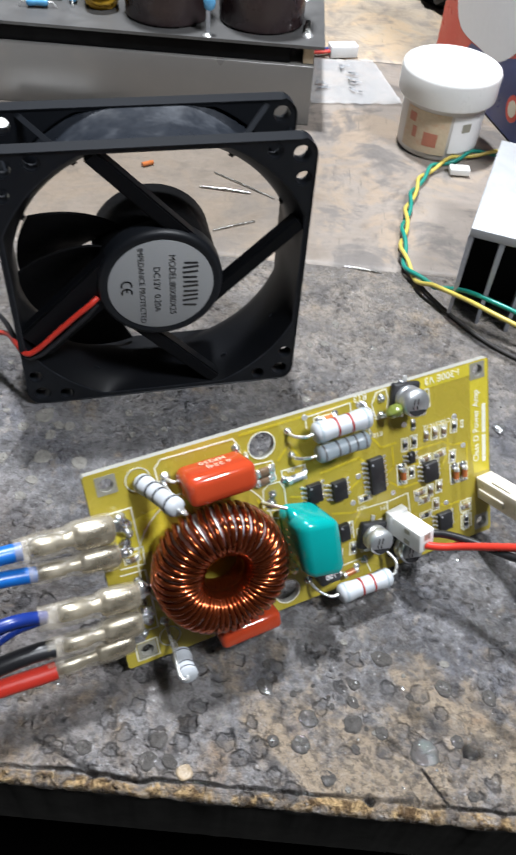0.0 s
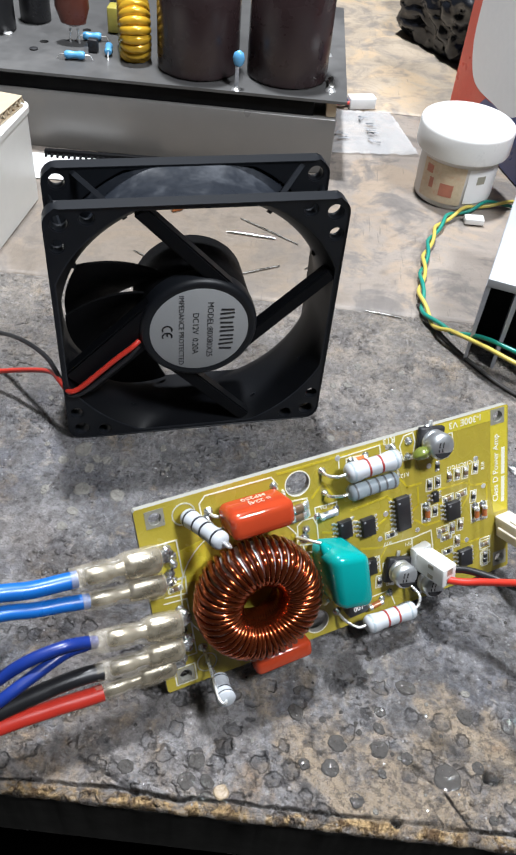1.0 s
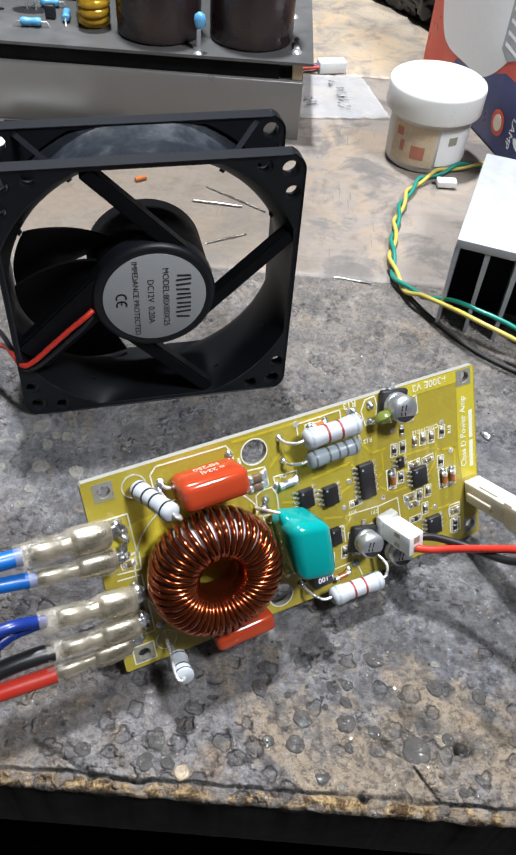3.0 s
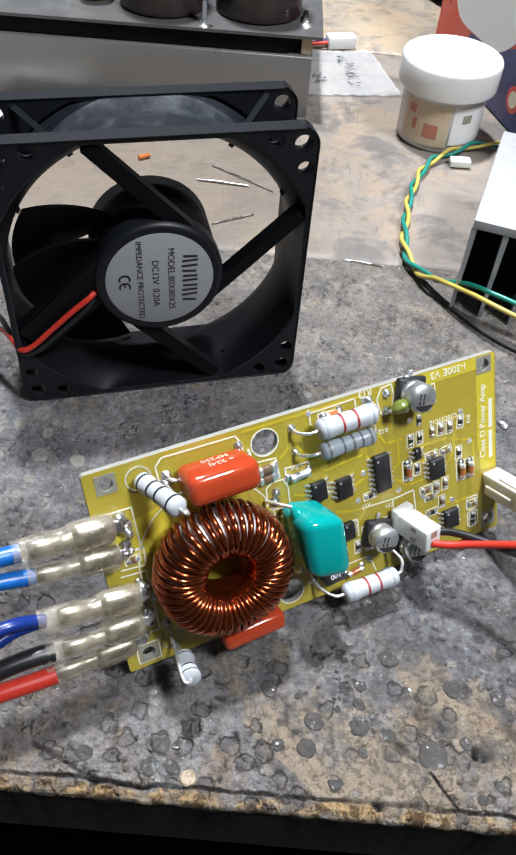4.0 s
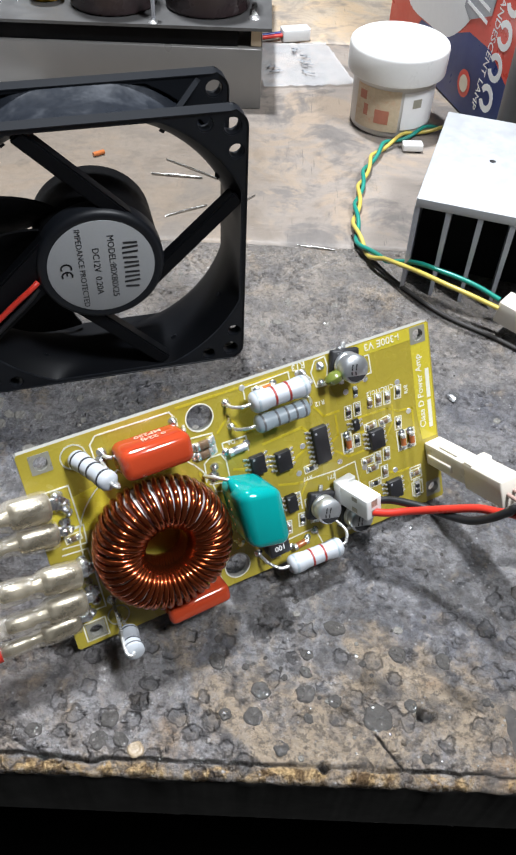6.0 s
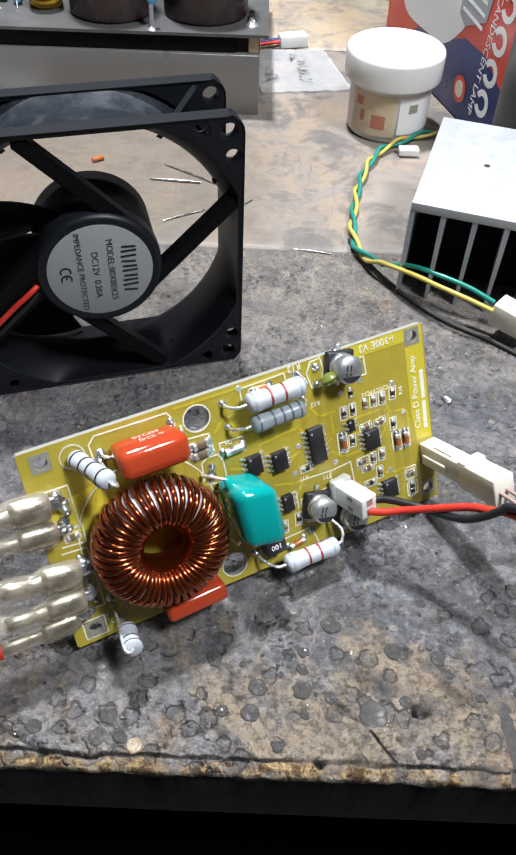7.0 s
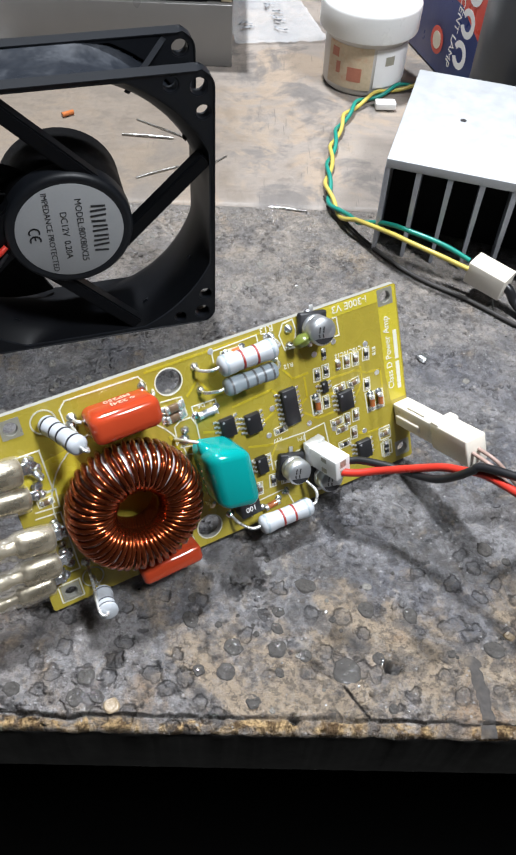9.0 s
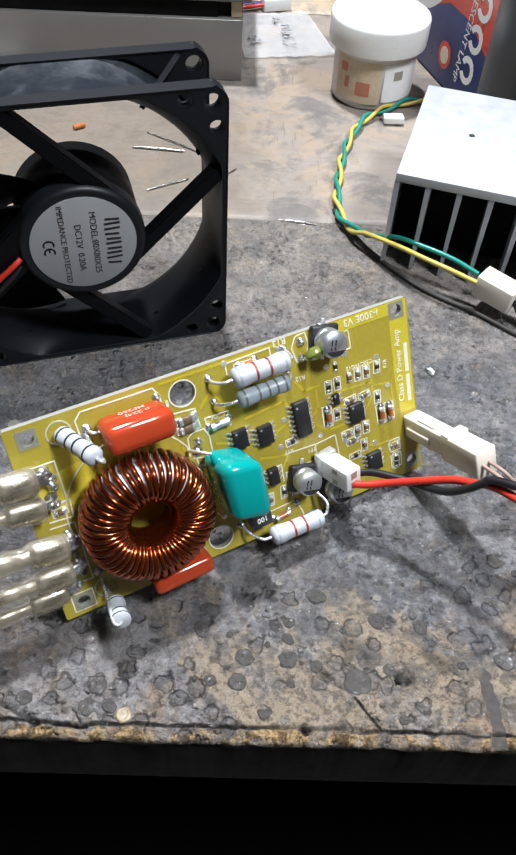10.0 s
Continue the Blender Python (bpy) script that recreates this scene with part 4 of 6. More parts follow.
def build_strip():
    x0, y0, x1, y1 = -43.9, 187.0, 9.3, 175.1
    strip = empty("notched_strip", pose(x0 * MM, y0 * MM, 0, 0, 0, math.degrees(math.atan2(y1 - y0, x1 - x0))), "black notched plastic strip lying at the foot of the chassis", "strip")
    part("spine", box((26, 3.4, 1.6), (54, 2.4, 3.0), 0.2), matt_black, strip)
    first = part("tooth", box((0, 0, 1.0), (1.0, 2.6, 1.8), 0.15), matt_black, strip)
    first.matrix_basis = pose(0.0, 0.0010, 0)
    for k in range(1, 20):
        twin(first, pose(k * 2.7 * MM, 0.0010, 0))
    slip = part("paper_slip", box((0, 0, 0.25), (40, 22, 0.3), 0.05), print_white)
    slip.matrix_basis = stand(-35.1, 176.6, 0.4, -12.6, 1.08)
    tagged(slip, "white paper slip lying on the bench", "paper")


build_strip()

# ---- white plastic box with a piece of cardboard ----


def build_white_box():
    ang = 68.4
    bx = empty("plastic_box", stand(-46.2, 153.0, 0, ang, 1.07), "open white plastic box with rounded rim", "box")
    # x runs towards the viewer as minus, y to the viewer's left
    out = round_rect(120, 90, 5, 6, -60, 45)
    inn = round_rect(116.4, 86.4, 4, 6, -60, 45)
    part("wall", plate(out, [inn], 0.3, 37), box_white, bx)
    part("bottom", box((-60, 45, 1.2), (116, 86, 1.8)), box_white, bx)
    rim_o, rim_i = round_rect(121.6, 91.6, 5.6, 6, -60, 45), round_rect(115.6, 85.6, 4, 6, -60, 45)
    part("rim", plate(rim_o, [rim_i], 36.4, 38.6), box_white, bx)
    card = empty("cardboard_piece", stand(-49.7, 148.4, 41.6, ang - 4, 1.07), "scrap of corrugated cardboard lying on the rim of the box", "cardboard")
    part("liner", box((-26, 6.0, 3.6), (54, 13, 0.5), 0.1), cardboard, card)
    part("liner", box((-26, 6.0, 0.3), (54, 13, 0.5), 0.1), cardboard, card)
    bm = bmesh.new()
    for k in range(14):
        x = -52 + k * 3.9
        strokes(bm, [[(x, 0.6), (x + 1.9, 3.2)], [(x + 1.9, 3.2), (x + 3.8, 0.6)]], 0.4, 0, 12.6, pose(0, 0.0123, 0, 90, 0, 0))
    part("flute", bm, cardboard, card, "", 0)
    return bx


build_white_box()

# ---- lamp carton ----


def build_carton():
    """Side face looks towards minus x; its near end is towards minus y."""
    y0, y1, h, w = 0.0, 115.0, 92.0, 62.0
    box_ob = empty("lamp_carton", stand(179.3, 108.2, 0.5, 0.3, 1.09), "printed light bulb carton in red, blue and white", "carton")
    part("body", box((w / 2, (y1 - y0) / 2, h / 2), (w, y1 - y0, h), 0.8), print_blue, box_ob)
    F = pose(-0.00004, 0, 0, 90, 0, -90)  # face plane: first axis towards minus y, second up

    def area(pts, z, material, name, label=""):
        bm = plate([(-y, zz) for y, zz in pts], [], z, z + 0.08)
        bmesh.ops.transform(bm, matrix=F, verts=bm.verts)
        return part(name, bm, material, box_ob, label, 0)

    def arc(cy, cz, r, a0, a1, n=14):
        return [(cy + r * math.cos(radians(a0 + (a1 - a0) * k / n)), cz + r * math.sin(radians(a0 + (a1 - a0) * k / n))) for k in range(n + 1)]

    L = y1 - y0
    # red field across the top, white bulb picture inside it
    area([(L - 0.5, 0.5), (L - 0.5, h - 0.5), (0.8, h - 0.5), (0.8, 24), (18, 31), (36, 31), (58, 22), (80, 20), (92, 8), (100, 0.5)], 0.04, print_scarlet, "red_field")
    area([(113.4, 68), (113.4, 91.4), (28, 91.4), (34, 80), (60, 78), (96, 76)], 0.125, print_blue, "blue_field")
    bulb = [(30, 62), (34, 40), (52, 23), (72, 21), (94, 22), (104, 34), (106, 50), (104, 66), (92, 82), (70, 84), (46, 80)]
    bulb = [(p.x, p.y) for p in spline([(y, z, 0) for y, z in bulb + bulb[:1]], 5)][:-1]
    area(bulb, 0.16, print_white, "bulb_picture", "printed white lamp bulb")
    area([(20, 58), (22, 42), (38, 35), (44, 38), (44, 58), (34, 66)], 0.28, print_grey, "bulb_cap")
    for k in range(5):
        z = 38 + 4.6 * k
        area([(24, z), (24, z + 1.4), (42, z + 3.4), (42, z + 2.0)], 0.40, print_white, "thread_line")
    # plain shapes where the maker's name stands
    for k in range(5):
        cy, cz = 7.6 + 1.2 * k, 64 - 12.4 * k
        ring = arc(cy, cz, 5.4, 25, 335)
        inner = arc(cy, cz, 2.9, 335, 25)
        area(ring + inner, 0.20, print_white, "name_shape")
    words("INCANDESCENT LAMP", 5.2, F @ pose(-0.0178, 0.033, 0.00022, 0, 0, -96), print_white, box_ob)
    area(arc(32, 12, 5.4, 0, 345, 20), 0.16, print_scarlet, "round_mark")
    area(arc(32, 12, 3.4, 0, 345, 20), 0.28, print_cream, "round_mark")
    return box_ob


build_carton()

# ---- dark canister beside the carton ----
can = empty("dark_canister", stand(197.7, 86.9, 0, 0, 1.074), "dark grey plastic canister standing behind the heat sink", "canister")
part("body", lathe([(24, 0.2), (26, 1.5), (26, 70), (24, 76), (16, 80)], 64), dark_case, can)
part("cap", lathe([(15, 80), (15.5, 81), (15.5, 90), (14, 91)], 48), matt_black, can)


# ---- crumpled black bag ----
def build_bag():
    bm = bmesh.new()
    bmesh.ops.create_icosphere(bm, subdivisions=6, radius=1.0)
    for v in bm.verts:
        d = v.co.normalized()
        f = 1 + 0.26 * noise.noise(d * 1.5) + 0.30 * abs(noise.noise(Vector((d.x * 3.2, d.y * 2.2, d.z * 1.2)) + Vector((3, 1, 0)))) + 0.13 * abs(noise.noise(d * 5.0)) + 0.05 * abs(noise.noise(d * 11.0))
        v.co = Vector((d.x * 38 * f, d.y * 48 * f, max(0.0, 20 + d.z * 30 * f))) * MM
    ob = part("plastic_bag", bm, plain("bag_black", (0.008, 0.009, 0.012), 0.24, scale=90, vary=0.3, bump=0.2), None, "", 60)
    ob.matrix_basis = stand(241.6, 331.2, 0.4, 0, 1.15)
    tagged(ob, "crumpled black plastic bag lying on the bench", "bag")


build_bag()


def build_pouch():
    """Small clear zip pouch with marker scrawl, lying flat; a plug on short wires lies at its top."""
    pouch = empty("clear_pouch", stand(117.1, 207.6, 0, -7.3, 1.10), "clear plastic pouch with black marker scrawl", "pouch")
    bm = bmesh.new()
    n, m = 24, 30
    g = [[bm.verts.new(((-16 + 36 * i / n + 5 * (1 - j / m) * (i / n)) * MM, (-24 + 46 * j / m) * MM, (0.9 + 0.8 * noise.noise((i * 0.5, j * 0.4, 2)) + 0.4 * noise.noise((i * 1.3, j * 1.1, 5))) * MM)) for i in range(n + 1)] for j in range(m + 1)]
    for a, b in zip(g, g[1:]):
        for i in range(n):
            bm.faces.new((a[i], a[i + 1], b[i + 1], b[i]))
    ext = bmesh.ops.extrude_face_region(bm, geom=list(bm.faces))
    bmesh.ops.translate(bm, vec=(0, 0, 0.0002), verts=[v for v in ext["geom"] if isinstance(v, bmesh.types.BMVert)])
    part("film", bm, bag_clear, pouch)
    bm = bmesh.new()
    random.seed(5)
    for cx, cy in ((-9, -12), (-9, -6), (6, -13), (6, -7), (6, -1), (6, 5), (5, 11)):
        run = [(cx + random.uniform(-3, 3), cy + random.uniform(-2.4, 2.4)) for _ in range(5)]
        strokes(bm, [run], 0.7, 2.2, 0.1)
    part("scrawl", bm, print_grey, pouch, "", 0)
    plug = empty("wire_plug", stand(127.8, 237.8, 0, 0, 1.11), "white two-pin plug on dark blue and red wires", "plug")
    part("housing", box((0, 0, 3.0), (13.5, 6.5, 5.6), 0.5), white_plastic, plug)
    part("wire", tube(spline([(-6, 1.4, 3), (-14, 2.0, 2.4), (-30, 3, 1.2), (-34, 6, 1.2)]), 0.9, 8), wire_navy, plug)
    part("wire", tube(spline([(-6, -1.4, 3), (-14, -0.6, 2.4), (-30, 1, 1.2), (-34, 4, 1.2)]), 0.9, 8), wire_red, plug)


build_pouch()

# ---- amplifier circuit board, leaning back on the bench ----
BU, BV = Vector((0.97630, 0.21642, 0.00016)), Vector((-0.09230, 0.41571, 0.90480))
BN = BU.cross(BV)
BOARD = Matrix(((*[0] * 4,), (*[0] * 4,), (*[0] * 4,), (0, 0, 0, 1)))
for row in range(3):
    BOARD[row][0], BOARD[row][1], BOARD[row][2], BOARD[row][3] = BU[row], BV[row], BN[row], (0.02645, -0.06932, 0.02596)[row]
BOARD = BOARD @ Matrix.Diagonal((1.0158, 1.0038, 1.01, 1))
pcb = empty("circuit_board", BOARD, "yellow amplifier circuit board leaning upright, crowded with parts", "circuit board")


def at(u, v, h=0.0, turn=0.0):
    """A pose on the board's face, in mm, h off the face."""
    return pose(u * MM, v * MM, h * MM, 0, 0, turn)


corner_holes = [(-45.6, 20.5), (45.4, 21.1), (-44.7, -21.9), (46.2, -21.1)]
holes = [circle(u, v, 1.5, 16) for u, v in corner_holes] + [circle(-11.4, 18.8, 3.0, 32), circle(-9.8, -20.4, 3.0, 32)]
base = part("board", plate([(-50.0, 23.2), (-49.6, 23.7), (48.2, 23.65), (48.7, 23.2), (49.1, -24.1), (48.6, -24.6), (-49.1, -25.2), (-49.6, -24.7)], holes, -1.6, 0.0, None, 0, 1), [mask_yellow, fibre_edge], pcb, "yellow fibreglass board", 0)
for u, v in corner_holes:
    part("corner_pad", plate(round_rect(4.3, 4.3, 0.2, 2, u, v), [circle(u, v, 1.5, 16)], 0.0, 0.06), pad_grey, base, "", 0)
for u, v in ((-11.4, 18.8), (-9.8, -20.4)):
    part("hole_rim", plate(circle(u, v, 3.28, 32), [circle(u, v, 3.0, 32)], 0.0, 0.06), silk_white, base, "", 0)

# copper under the mask: broad pours and fine tracks
bm = plate([(27.4, 23.3), (27.8, 20.4), (43.2, 20.4), (43.3, 1.4), (44.2, -6.6), (48.6, -6.6), (48.3, 23.4), (40, 23.4)], [circle(45.4, 21.1, 1.55, 16)], 0.0, 0.03)
part("copper_pour", bm, pour_yellow, base, "", 0)
bm = plate([(-47, 10), (-36, 12), (-33, 4), (-36, 2), (-47, 3)], [], 0.0, 0.03)
part("copper_pour", bm, pour_yellow, base, "", 0)
random.seed(11)
tracks = bmesh.new()
for run in ([(-16, 22.6), (12, 22.6)], [(-8, 14), (-5, 17), (-2, 12), (14, 11.5)], [(2, 7.5), (12, 8.2), (14, 6)], [(9, 1), (12, 2.5), (14.5, 2)], [(19.5, 2), (21, 3), (21, 8)],
            [(4, -4), (9, -5.5), (14, -5.5)], [(24, 1.5), (28, 1.5)], [(34, -2.0), (36.5, 1.5), (36.5, 5.5)], [(27, 5.5), (35, 5.2), (38, 3.5), (42, 3.0), (42.2, -4)], [(31, 10.5), (38, 10)],
            [(-9, -16), (-2, -15), (2, -12)], [(18, -17), (30, -16.5)], [(34, -12), (36, -13), (41, -13)], [(16, 12), (18, 9), (22, 9)], [(-6, 4), (-2, 2.5), (3, 1.5)], [(20, -1), (23, -3.5), (28, -3.5)],
            [(-38, -8), (-38, -19)], [(-14, 6), (-12, 0)], [(9, -9), (11, -6)], [(26, -18), (32, -18)]):
    strokes(tracks, [run], 0.55, 0.0, 0.045)
tagged(part("track", tracks, trace_yellow, base, "", 0), kind="stuff")
# via rings
vias = bmesh.new()
for u, v in ((-4.6, 19.7), (13.9, 13.5), (-0.6, 22.3), (13, 21.4), (24.5, 13), (38.6, 11), (41, 2.5), (9.5, -3), (11.5, 3.5), (-2.5, -14), (27, -8), (30, 14.5), (35.5, -12), (20.5, -4), (-36, -9)):
    lathe([(0.75, 0.0), (0.7, 0.09), (0.3, 0.09)], 12, at(u, v), vias)
tagged(part("via", vias, tin, base), kind="stuff")

# printed lines
silk = bmesh.new()
S = 0.32
strokes(silk, [[(-35.1, 17.4), (-35.3, 20.9), (-33.8, 22.5), (-17.7, 22.3), (-16.5, 20.2), (-16.5, 18.2)], [(-35.1, 17.4), (-32.0, 17.0)],
               [(-49.2, 12.6), (-49.4, 14.0), (-41.7, 13.9), (-41.5, 4.0), (-44.9, 3.8)], [(-46.8, -1.2), (-41.5, -1.6), (-41.3, -16.9), (-44.5, -16.8)],
               [(-45.0, 4.2), (-41.0, 4.2), (-41.3, -0.2), (-46.4, 0.3)],
               [(-0.4, 19.6), (-0.4, 22.2), (10.8, 22.5), (10.9, 20.3)], [(1.6, 20.2), (1.6, 21.4), (7.4, 21.2), (7.4, 20.0)],
               [(17.6, 23.0), (20.2, 23.3), (20.7, 20.6), (19.8, 16.4), (17.2, 16.6), (16.3, 20.5), (17.6, 23.0)],
               [(-7.6, 11.2), (-1.8, 11.0), (-1.8, 7.4)], [(-7.6, 11.2), (-7.4, 7.6)], [(-14.2, 14.8), (-9.4, 14.4), (-9.0, 9.6), (-10.4, 9.2)],
               [(-12.6, 5.2), (-12.5, 7.9), (-11.0, 8.9), (-8.3, 8.8), (-7.4, 6.6), (-7.4, 2.0)], [(-12.2, 2.6), (-8.4, 1.6)], [(-11.4, 0.4), (-8.4, -0.6)],
               [(18.7, -5.9), (24.5, -5.4), (24.9, -11.0)], [(18.7, -5.9), (18.7, -10.4)], [(18.6, -5.8), (11.2, -5.4)],
               [(21.9, 3.0), (24.4, 2.8), (24.4, -2.6), (21.9, -2.4), (21.9, 3.0)], [(36.9, -1.9), (42.0, -2.3), (42.1, -7.3), (37.1, -7.3), (36.9, -1.9)], [(39.4, -2.1), (39.5, -7.3)],
               [(9.8, -10.4), (17.3, -9.9), (17.5, -14.6)], [(9.8, -10.4), (10.0, -16.0)], [(4.0, -7.7), (8.9, -7.7), (8.9, -12.3)],
               [(1.2, -22.6), (1.2, -19.2), (11.2, -18.8), (12.7, -23.6)], [(31.6, 20.2), (31.8, 15.6), (30.6, 15.6)], [(31.6, 20.2), (30.6, 20.2)],
               [(-47.2, -19.4), (-42.2, -19.4), (-42.2, -24.0), (-47.2, -24.0), (-47.2, -19.4)],
               [(39.8, -13.2), (43.0, -13.2), (43.0, -16.6), (39.8, -16.6), (39.8, -13.2)], [(39.9, -17.6), (43.0, -17.6), (43.0, -21.4), (39.9, -21.4), (39.9, -17.6)]], S, 0.0)
for cx, cy, r in ((-26.9, -1.8, 15.9), (-39.1, 19.6, 2.6), (-39.2, -20.4, 2.4)):
    strokes(silk, [[(cx + r * math.cos(radians(a)), cy + r * math.sin(radians(a))) for a in range(0, 361, 8)]], S, 0.0)
tagged(part("silkscreen", silk, silk_white, base, "white printed outlines", 0), kind="stuff")


def silk_word(text, size, u, v, turn):
    words(text, size, at(u, v, 0.07, turn), silk_white, base, 0.02)


silk_word("i-300E V3", 2.5, 35.4, 22.2, 180)
silk_word("Class D Power Amp", 2.35, 44.9, 6.4, 90)
silk_word("R13", 2.2, 13.4, 23.0, 180)
silk_word("L1", 1.7, -35.8, 16.5, 180)
silk_word("R12", 1.6, 17.4, 12.6, 180)
silk_word("C10C11C12", 1.5, 33.6, 10.6, 180)
silk_word("C15", 1.6, 27.0, 17.6, 90)
silk_word("R18", 1.4, 40.8, 8.4, 90)
silk_word("R17", 1.5, 11.5, -5.0, 180)
silk_word("TP1", 1.5, 17.6, -7.0, 180)
silk_word("D4", 1.5, -12.2, 3.9, 180)
silk_word("D6", 1.5, -5.4, 10.8, 180)
silk_word("J1", 1.5, -45.0, -25.0 + 9.6, 0)
# maker's line beside it: plain bars
bars = bmesh.new()
strokes(bars, [[(47.2, -3.4), (47.2, -3.0)], [(47.2, -1.8), (47.2, -1.4)], [(47.2, -0.4), (47.2, 3.0)], [(47.2, 4.8), (47.2, 11.4)]], 1.1, 0.0)
tagged(part("printed_bar", bars, silk_white, base, "", 0), kind="stuff")


# ---- wound ring inductor ----
def build_inductor():
    T = at(-26.9, -1.9, 0.0) @ pose(0, 0, 0, 2, -2, 0)
    def section(a, b, n):
        """A rounded section about the ring's middle line, as (radius, height)."""
        out = []
        for k in range(n):
            c, q = math.cos(2 * math.pi * k / n), math.sin(2 * math.pi * k / n)
            out.append((9.55 + a * math.copysign(abs(c) ** 0.84, c), 7.9 + b * math.copysign(abs(q) ** 0.84, q)))
        return out

    prof = section(4.1, 5.4, 20)
    bm = bmesh.new()
    n = 64
    rings = [[bm.verts.new((r * MM * math.cos(a), r * MM * math.sin(a), z * MM)) for a in (2 * math.pi * k / n for k in range(n))] for r, z in prof]
    for i in range(len(rings)):
        A, B = rings[i], rings[(i + 1) % len(rings)]
        for k in range(n):
            bm.faces.new((A[k], A[(k + 1) % n], B[(k + 1) % n], B[k]))
    core = part("ring_inductor", bm, core_grey, pcb, "ring core wound with glossy enamelled copper wire")
    core.matrix_basis = T
    path = section(4.7, 6.0, 30)
    N_TURNS = 46
    # each turn leans a little, as a winding does
    loop = [(r, 0.075 * (r - 9.55) * (1 if z > 7.9 else -1) * min(1.0, abs(z - 7.9)), z) for r, z in path]
    first = part("wire_turn", tube(loop, [0.54 + 0.16 * (r - 4.8) / 9.4 for r, _ in path], 8, True), copper_enamel, core)
    random.seed(3)
    for k in range(1, N_TURNS):
        twin(first, pose(0, 0, 0, random.uniform(-0.6, 0.6), random.uniform(-0.6, 0.6), 360 * k / N_TURNS + random.uniform(-0.6, 0.6)))
    part("wire_end", tube(spline([(10, -10.0, 10), (11, -11, 5), (11.4, -11.4, 0)]), 0.6, 8), copper_enamel, core)


build_inductor()


# ---- leaded parts ----
def film_cap(u, v, w, d, h, h0, tip, label, material):
    bm = box((0, 0, h / 2), (w, d, h), min(w, d) * 0.30, None, 5)
    for x in bm.verts:  # softly swollen sides
        t = x.co.z / (h * MM)
        x.co.y *= 1 + 0.05 * math.sin(math.pi * t)
    ob = part("film_capacitor", bm, material, pcb, label, 60)
    ob.matrix_basis = at(u, v, h0) @ pose(0, 0, 0, *tip)
    return ob


red = film_cap(-24.4, 17.2, 15.0, 6.6, 9.8, 1.0, (-4, 0, 0), "glossy red dipped film capacitor", film_red)
words("o 224J", 2.1, pose(0.0008, 0.00352, 0.0060, 90, 0, 180), print_pink, red, 0.03)
words("MP250", 2.1, pose(0.0002, 0.00352, 0.0034, 90, 0, 180), print_pink, red, 0.03)
for du in (-7.6, 7.6):
    part("lead", tube(spline([(du, 0.4, 1.5), (du * 1.12, 0.8, 1.2), (du * 1.2, 1.0, -1.0)]), 0.4, 8), tin, red)
red2 = film_cap(-22.6, -20.6, 14.6, 4.6, 7.6, 1.0, (2, 0, 2), "glossy red dipped film capacitor", film_red)
for du in (-7.4, 7.4):
    part("lead", tube([(du, 0, 1.5), (du * 1.05, 0, -1.0)], 0.4, 8), tin, red2)


def build_teal():
    """Teal dipped capacitor lying along the board, with a drawn-out nub at its lead."""
    bm = box((0, 0, 0), (10.2, 15.8, 12.2), 2.4, None, 5)
    for x in bm.verts:
        t = x.co.y / (7.6 * MM)
        x.co.z += 0.0007 * (1 - x.co.x ** 2 / (5.3 * MM) ** 2) * (1 if x.co.z > 0 else 0)
        x.co.x *= 1 - 0.03 * t * t
        # the dipped ends run slantwise
        s = x.co.x / (5.3 * MM)
        if s > 0 and t > 0:
            x.co.y -= 0.0026 * s * t
        if s < 0 and t < 0:
            x.co.y -= 0.0024 * s * -t
    ob = part("film_capacitor", bm, film_teal, pcb, "glossy teal dipped film capacitor", 60)
    ob.matrix_basis = at(-5.7, -3.1, 7.6) @ pose(0, 0, 0, -3, 0, 1)
    part("nub", tube([(-3.0, 6.4, 0.6), (-3.6, 7.9, 0.4), (-4.0, 8.7, 0.2), (-4.2, 9.2, 0.0)], [1.9, 1.4, 0.9, 0.5], 14), film_teal, ob)
    part("lead", tube(spline([(-4.2, 9.0, 0.0), (-6.4, 9.6, -2.4), (-7.4, 9.0, -6.4)]), 0.4, 8), tin, ob)
    part("lead", tube(spline([(-4.0, -7.0, -1.0), (-4.2, -8.8, -3), (-4.2, -9.2, -6.6)]), 0.4, 8), tin, ob)
    marks = bmesh.new()
    F = pose(-0.00534, 0, 0, 90, 0, -90)
    for k in range(6):
        strokes(marks, [[(-4.5 + 1.9 * k, 0.2 + 0.3 * (k % 2)), (-4.3 + 1.9 * k, 0.2 + 0.3 * (k % 2))]], 0.32, 0, 0.04, F)
    tagged(part("printed_mark", marks, silk_white, ob, "", 0), kind="stuff")


build_teal()


def resistor(a, b, r, body, bands, leads, label):
    """Axial resistor from a to b (board mm), with swollen ends, colour bands and bent leads."""
    A, B = Vector(a), Vector(b)
    ts = (0, 0.02, 0.06, 0.16, 0.22, 0.30, 0.70, 0.78, 0.84, 0.94, 0.98, 1)
    rs = (0.35, 0.75, 0.97, 1.0, 0.97, 0.9, 0.9, 0.97, 1.0, 0.97, 0.75, 0.35)
    ob = part("resistor", tube([A + (B - A) * t for t in ts], [r * x for x in rs], 20), body, pcb, label, 50)
    for t, m in bands:
        rr = r * (1.012 if t < 0.2 or t > 0.8 else 0.935 if 0.26 < t < 0.74 else 0.985)
        part("band", tube([A + (B - A) * (t - 0.018), A + (B - A) * (t + 0.018)], rr, 20), m, ob)
    for run in leads:
        part("lead", tube(spline(run, 5), 0.38, 8), tin, ob)
    return ob


